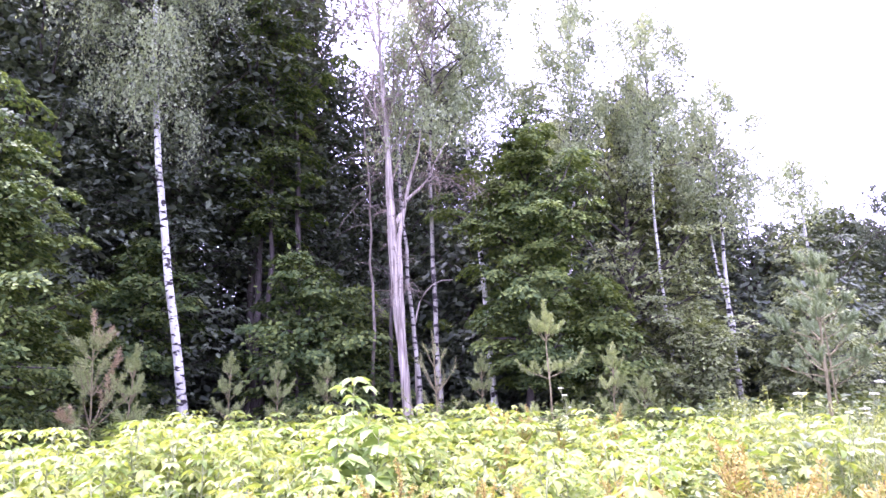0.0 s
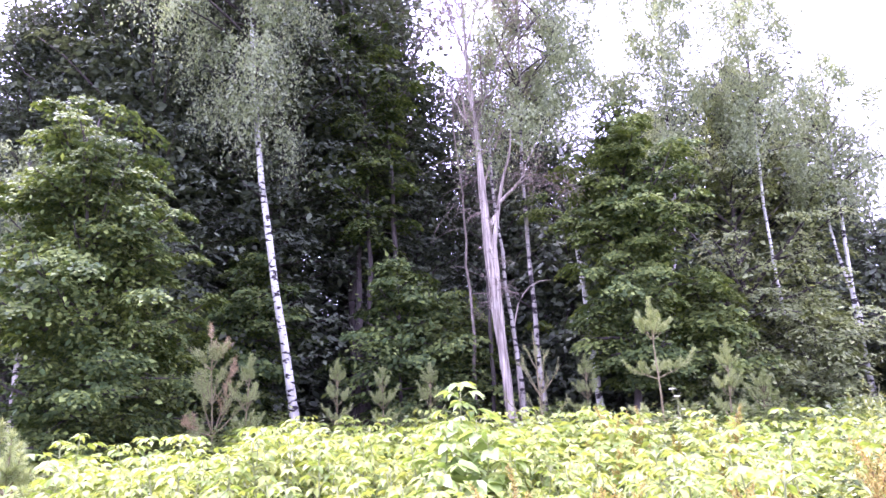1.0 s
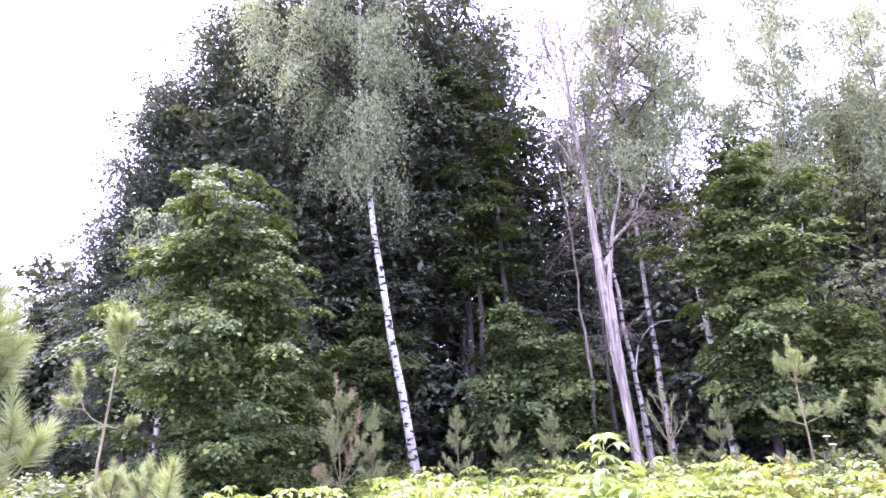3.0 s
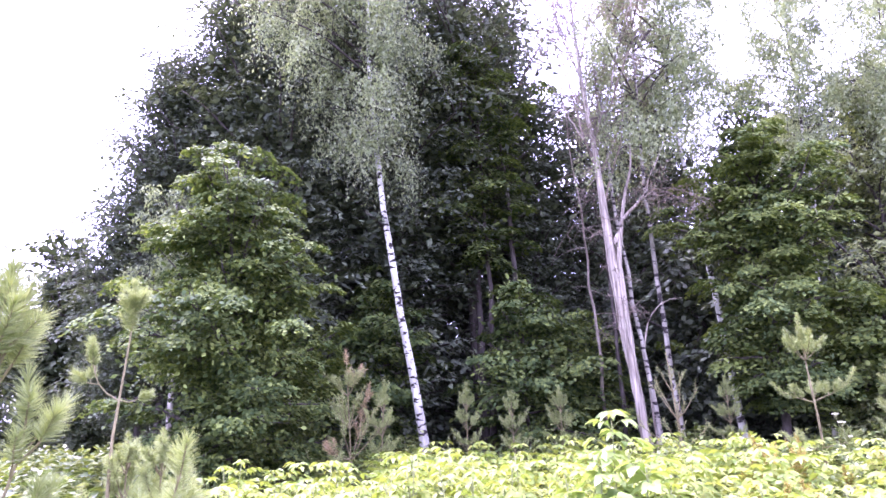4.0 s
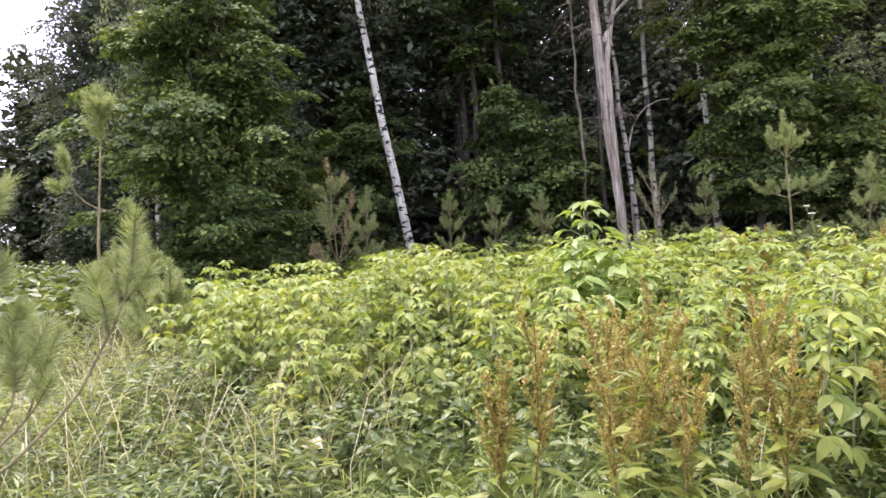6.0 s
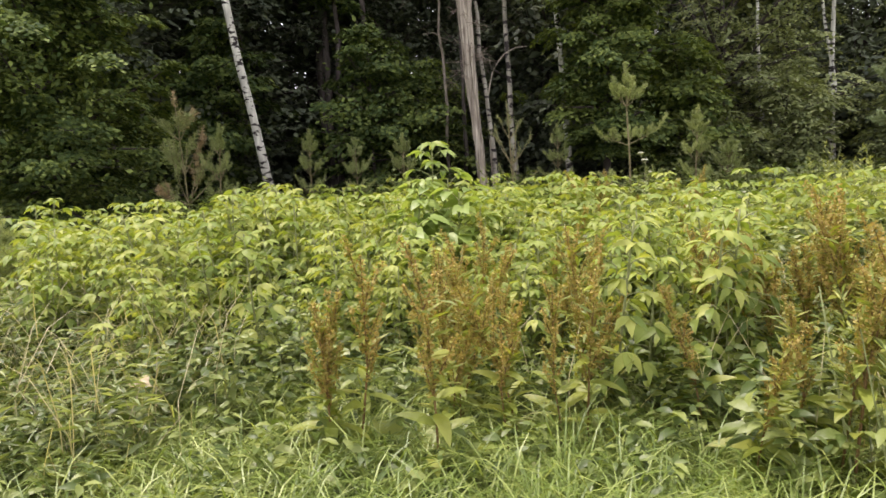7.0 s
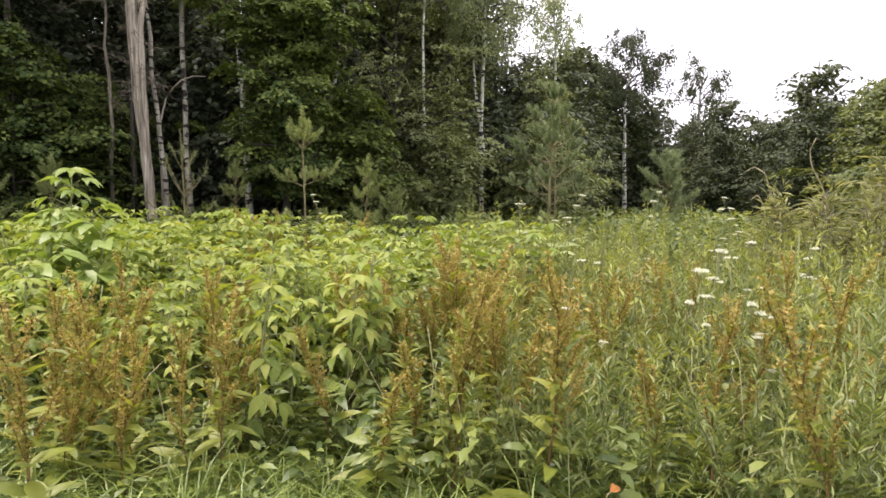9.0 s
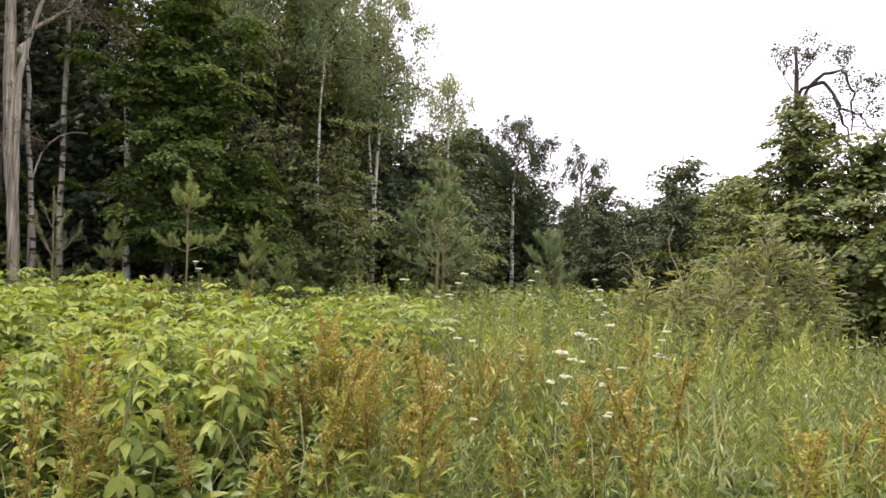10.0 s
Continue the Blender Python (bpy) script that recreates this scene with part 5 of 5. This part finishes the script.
for x, y in zone(18, (3, 16), (6.2, 8.8)):
    e = RNG.uniform(0.95, 1.1)
    copy_thing(docks[int(RNG.integers(0, 4))], pose(*on_ground(x, y, 0.02), 0, 0, RNG.uniform(0, 360)) @ Matrix.Diagonal((e, e, e, 1)))


def umbel_model(h, heads, wide=1.0, blades=0):
    root = thing("umbel_plant", (0, 0, 0), "white flat-headed meadow flower on a thin stem", "flower", "white flowers in the meadow")
    stem, leaf = Bag(), Bag()
    p = stem_points([(0, 0, 0), (RNG.normal() * 0.03, RNG.normal() * 0.03, h * 0.6), (RNG.normal() * 0.06, RNG.normal() * 0.06, h)], 7)
    stem.tube(p, np.linspace(0.005, 0.003, 7), 4)
    tips = [p[-1]]
    for k in range(heads - 1):
        q = limb_path(along_path(p, [RNG.uniform(0.6, 0.85)])[0], k * 2.4, 1.0, h * RNG.uniform(0.15, 0.28), -0.2, 4)
        stem.tube(q, [0.003, 0.003, 0.002, 0.002], 3)
        tips.append(q[-1])
    for c in tips:
        r = wide * RNG.uniform(0.018, 0.042)
        n = int(80 * wide)
        a, d = RNG.uniform(0, 6.28, n), r * np.sqrt(RNG.uniform(0, 1, n))
        at = c + np.stack([d * np.cos(a), d * np.sin(a), 0.02 - 2.5 * d ** 2 + RNG.normal(size=n) * 0.003], 1)
        flower = Bag()
        flower.leaves("seed", at, RNG.normal(size=(n, 3)) * [1, 1, 0.2], np.tile([0, 0, 1.0], (n, 1)), 0.011)
        part("flower_head", flower.mesh("flower_head", L_UMBEL, False), root, "flat white flower head")
        for k in range(7):
            e = c + np.array([r * 0.7 * math.cos(k), r * 0.7 * math.sin(k), 0.012])
            stem.tube(np.array([c - [0, 0, 0.035], e]), [0.0018, 0.0012], 3)
    n = 26
    u = RNG.uniform(0.08, 0.8, n)
    az = RNG.uniform(0, 6.28, n)
    leaf.leaves("lance", along_path(p, u), np.stack([np.cos(az), np.sin(az), RNG.uniform(-0.2, 0.8, n)], 1), np.array([0, 0, 1.0]) + scattered(n, 0.3, 0.3, 0.1), RNG.uniform(0.08, 0.16, n))
    part("stem", stem.mesh("stem", M_STEM), root)
    part("foliage", leaf.mesh("foliage", L_PALE), root)
    for k in range(blades):
        blade = Bag()
        fan = np.array([0, 0.8, -0.8])
        d = np.stack([np.cos(k * 2.4 + fan), np.sin(k * 2.4 + fan), np.full(3, 0.35)], 1)
        blade.leaves("broad", np.repeat(along_path(p, [0.3 + 0.6 * k / blades]), 3, 0) + d * 0.06, d, np.array([0, 0, 1.0]) + scattered(3, 0.3, 0.3, 0), RNG.uniform(0.16, 0.26, 3))
        part("leaf", blade.mesh("leaf", L_PALE), root)
    return root


for x, y, h in ((3.15, 5.75, 1.34), (3.35, 5.6, 1.18)):
    big = umbel_model(h, 2, 1.4, 10)
    tagged(big, "tall hogweed with broad pale leaves and white heads", "flower", "hogweeds in the meadow")
    big.matrix_basis = Matrix.Translation(on_ground(x, y))
umbels = [umbel_model(1.05, 3), umbel_model(0.95, 2), umbel_model(1.12, 3), umbel_model(0.85, 1)]
spots = np.concatenate([zone(38, (28, 64), (4.2, 9.5)), zone(7, (32, 60), (3.0, 4.2)), zone(5, (5, 24), (6.5, 9))])
strew(umbels, spots, 0.8, 1.1, 5)


# ---- what nobody could count: weeds, grass ----
def tufts(n, az, r, blades, width=0.07):
    """Spots gathered in tufts."""
    c = zone(n, az, r)
    return np.repeat(c, blades, 0) + RNG.normal(size=(n * blades, 2)) * width


def weeds(name, spots, heights, leaf, kind, size, per, label, tilt=0.4, stalk=None, lift=0.9, up=0.0):
    """Many upright weeds in one mesh: leaves round upright stems."""
    bag, st = Bag(), Bag()
    n = len(spots)
    z = ground_z(spots[:, 0], spots[:, 1])
    h = heights * RNG.uniform(0.6, 1.1, n) * (0.95 + 0.22 * np.sin(2.1 * spots[:, 0] + 1.3 * spots[:, 1]) * np.cos(1.7 * spots[:, 1] - 0.6 * spots[:, 0]))
    lean = RNG.normal(size=(n, 2)) * 0.07
    i = np.repeat(np.arange(n), per)
    u = RNG.uniform(0.12, 1.0, n * per) ** 0.7
    at = np.stack([spots[i, 0] + lean[i, 0] * u, spots[i, 1] + lean[i, 1] * u, z[i] + h[i] * u], 1)
    az = RNG.uniform(0, 6.28, n * per)
    d = np.stack([np.cos(az), np.sin(az), RNG.normal(size=n * per) * 0.25 + lift * (u - 0.55) + up], 1)
    bag.leaves(kind, at, d, np.array([0, 0, 1.0]) + scattered(n * per, tilt, tilt, 0.1), size * RNG.uniform(0.6, 1.2, n * per) * (1.15 - 0.5 * u))
    tagged(new(name, bag.mesh(name, leaf)), label, "weeds", kind="stuff")
    if stalk:
        keep = RNG.uniform(size=n) < 0.75
        spots, z, h, lean, n = spots[keep], z[keep], h[keep], lean[keep] * 2, int(keep.sum())
        rod = np.stack([lean[:, 0], lean[:, 1], h], 1)
        st.leaves("stalk", np.stack([spots[:, 0], spots[:, 1], z], 1), rod, RNG.normal(size=(n, 3)), np.linalg.norm(rod, axis=1))
        tagged(new(name + "_stalks", st.mesh("stalks", stalk, False)), "thin upright stalks of the meadow weeds", "stalks", kind="stuff")


def grass(name, spots, low, high, label, leaf=L_GRASS, spread_out=0.5, kind="grass"):
    bag = Bag()
    n = len(spots)
    z = ground_z(spots[:, 0], spots[:, 1])
    d = np.concatenate([RNG.normal(size=(n, 2)) * spread_out, np.ones((n, 1))], 1)
    nrm = np.concatenate([-d[:, :2] * 2 + RNG.normal(size=(n, 2)) * 0.3, 0.3 * np.ones((n, 1))], 1)
    bag.leaves(kind, np.stack([spots[:, 0], spots[:, 1], z - 0.02], 1), d, nrm, RNG.uniform(low, high, n))
    tagged(new(name, bag.mesh(name, leaf, False)), label, "grass", kind="stuff")


grass("meadow_grass", np.concatenate([tufts(1300, (-52, 24), (1.6, 3.8), 21), tufts(420, (-58, -27), (3.7, 8), 16), tufts(200, (-78, -50), (1.6, 7), 14), tufts(480, (22, 72), (1.6, 4.5), 14), tufts(620, (72, 308), (0.3, 4.0), 11), tufts(260, (-52, 72), (0.3, 1.7), 12), tufts(500, (72, 308), (4.0, 9.0), 7)]), 0.16, 0.5, "tall arching green meadow grass", L_GRASS, 0.6)
grass("dry_grass", np.concatenate([zone(1500, (-55, -24), (3.0, 9)), zone(900, (-10, 60), (3.0, 9)), zone(700, (22, 66), (2.8, 8))]), 0.45, 0.95, "thin pale dry grass among weeds", L_STRAW, 0.2, "straw")
weeds("front_weeds", np.concatenate([zone(150, (-45, 24), (2.4, 3.6))]), 0.34, L_HERB, "blade", 0.11, 12, "green weeds in the front grass", 0.5)
weeds("green_weeds", np.concatenate([zone(1500, (-46, 26), (3.2, 6.2))]), 0.5, L_HERB, "blade", 0.11, 15, "dense green weeds below the saplings", 0.4, M_STEM)
weeds("low_weeds", np.concatenate([zone(2600, (-30, 28), (6.0, 10))]), 0.66, L_HERB, "oval", 0.15, 14, "green weeds below the farther saplings")
sapling_thicket(np.concatenate([zone(400, (-26, 6), (6.4, 10.2)), zone(90, (-42, -26), (6.0, 8.2)), zone(110, (6, 32), (5.8, 9.5))]), 0.9, 1.28)
weeds("mid_pale_weeds", np.concatenate([zone(900, (0, 30), (5.6, 10))]), 0.8, L_PALE, "oval", 0.1, 16, "pale flowering weeds between the saplings", 0.6)
weeds("narrow_weeds", np.concatenate([tufts(150, (27, 68), (2.7, 6), 5, 0.1), tufts(200, (24, 68), (6, 11), 6, 0.16)]), 0.9, L_PALE, "slim", 0.085, 34, "pale narrow-leaved upright weeds", 0.5, M_STEM, 0.9, 1.1)
weeds("tall_weeds", np.concatenate([tufts(34, (26, 66), (3.2, 6), 4, 0.09), tufts(110, (22, 64), (6, 10.5), 6, 0.14)]), 1.1, L_MEADOW, "slim", 0.11, 22, "tall yellow-green flowering weeds", 0.5, M_STEM, 0.7, 0.9)
weeds("broad_weeds", np.concatenate([zone(500, (14, 68), (2.7, 7))]), 0.6, L_HERB, "blade", 0.14, 14, "green broad-leaved weeds among narrow ones", 0.4)
weeds("pale_weeds", np.concatenate([zone(1500, (-56, -30), (3.0, 9.5)), zone(1100, (-74, -54), (2.6, 9.5))]), 0.55, L_PALE, "slim", 0.14, 16, "pale soft weeds and grass by the pines", 0.5, M_STRAW)
weeds("edge_weeds", np.concatenate([zone(3000, (-45, 45), (9.4, 13.6))]), 0.8, L_HERB, "oval", 0.16, 15, "mixed weeds along the wood's edge", 0.4, M_STEM)
weeds("edge_pale_weeds", np.concatenate([zone(1500, (-30, 45), (8.8, 12.5))]), 0.88, L_PALE, "oval", 0.12, 12, "pale flowering weeds along the wood's edge", 0.5)
weeds("far_weeds", np.concatenate([zone(2200, (25, 78), (10, 26)), zone(2400, (-80, -38), (9, 26))]), 0.8, L_HERB, "oval", 0.26, 14, "far meadow weeds", 0.4)


# ---- fallen bits in the grass ----
def fallen_leaf(place, size, turn, material, label):
    """A curled dry leaf: a broad blade with a raised rim and a short stalk."""
    root = thing("dry_leaf", place, label, "dry leaf")
    blade, stalk = Bag(), Bag()
    d = np.array([[math.cos(turn), math.sin(turn), 0.15]])
    blade.leaves("broad", [(0, 0, 0)], d, np.array([[0.1, -0.5, 1.0]]), [size])
    blade.leaves("blade", [(0.1 * size * math.cos(turn), 0.1 * size * math.sin(turn), 0.006)], d + [[0.2, 0.5, 0.25]], np.array([[0.2, -0.6, 0.9]]), [size * 0.7])
    stalk.tube(np.array([(0, 0, 0), -0.2 * size * d[0], -0.4 * size * d[0] - [0, 0, 0.02]]), [0.003, 0.0025, 0.002], 4)
    part("blade", blade.mesh("blade", material), root)
    part("stalk", stalk.mesh("stalk", M_STRAW), root)


fallen_leaf((-1.68, 2.85, 0.43), 0.16, 2.9, L_DRYLEAF, "beige curled dry leaf lying on the grass")
fallen_leaf((1.65, 1.95, 0.37), 0.075, 0.4, L_ORANGE, "orange-brown dry leaf caught in the weeds")


def dry_curl(points, label):
    """A thin dead stalk that curls over above the weeds."""
    p = stem_points(points, 14)
    base = Vector((*p[0][:2], float(ground_z(*p[0][:2]))))
    root = thing("dry_stalk", base, label, "dry stalk", "curled dry stalks")
    b = Bag()
    p = np.concatenate([[[*base]], p]) - np.array(base)
    b.tube(p, np.linspace(0.012, 0.005, len(p)), 5, 0.05)
    part("stalk", b.mesh("stalk", M_STRAW), root)


dry_curl([(6.83, 5.46, 1.3), (6.75, 5.54, 1.65), (6.69, 5.62, 1.84), (6.67, 5.64, 2.02), (6.71, 5.6, 2.16)], "pale dead stalk bent above the willow bushes")
dry_curl([(6.49, 5.83, 1.2), (6.4, 5.92, 1.61), (6.36, 5.96, 1.78), (6.28, 6.04, 1.84), (6.2, 6.11, 1.77)], "pale dead stalk curling over at its tip")
dry_curl([(6.41, 5.91, 1.15), (6.36, 5.97, 1.43), (6.32, 6.0, 1.52), (6.27, 6.05, 1.46)], "short dead stalk curling over beside another")
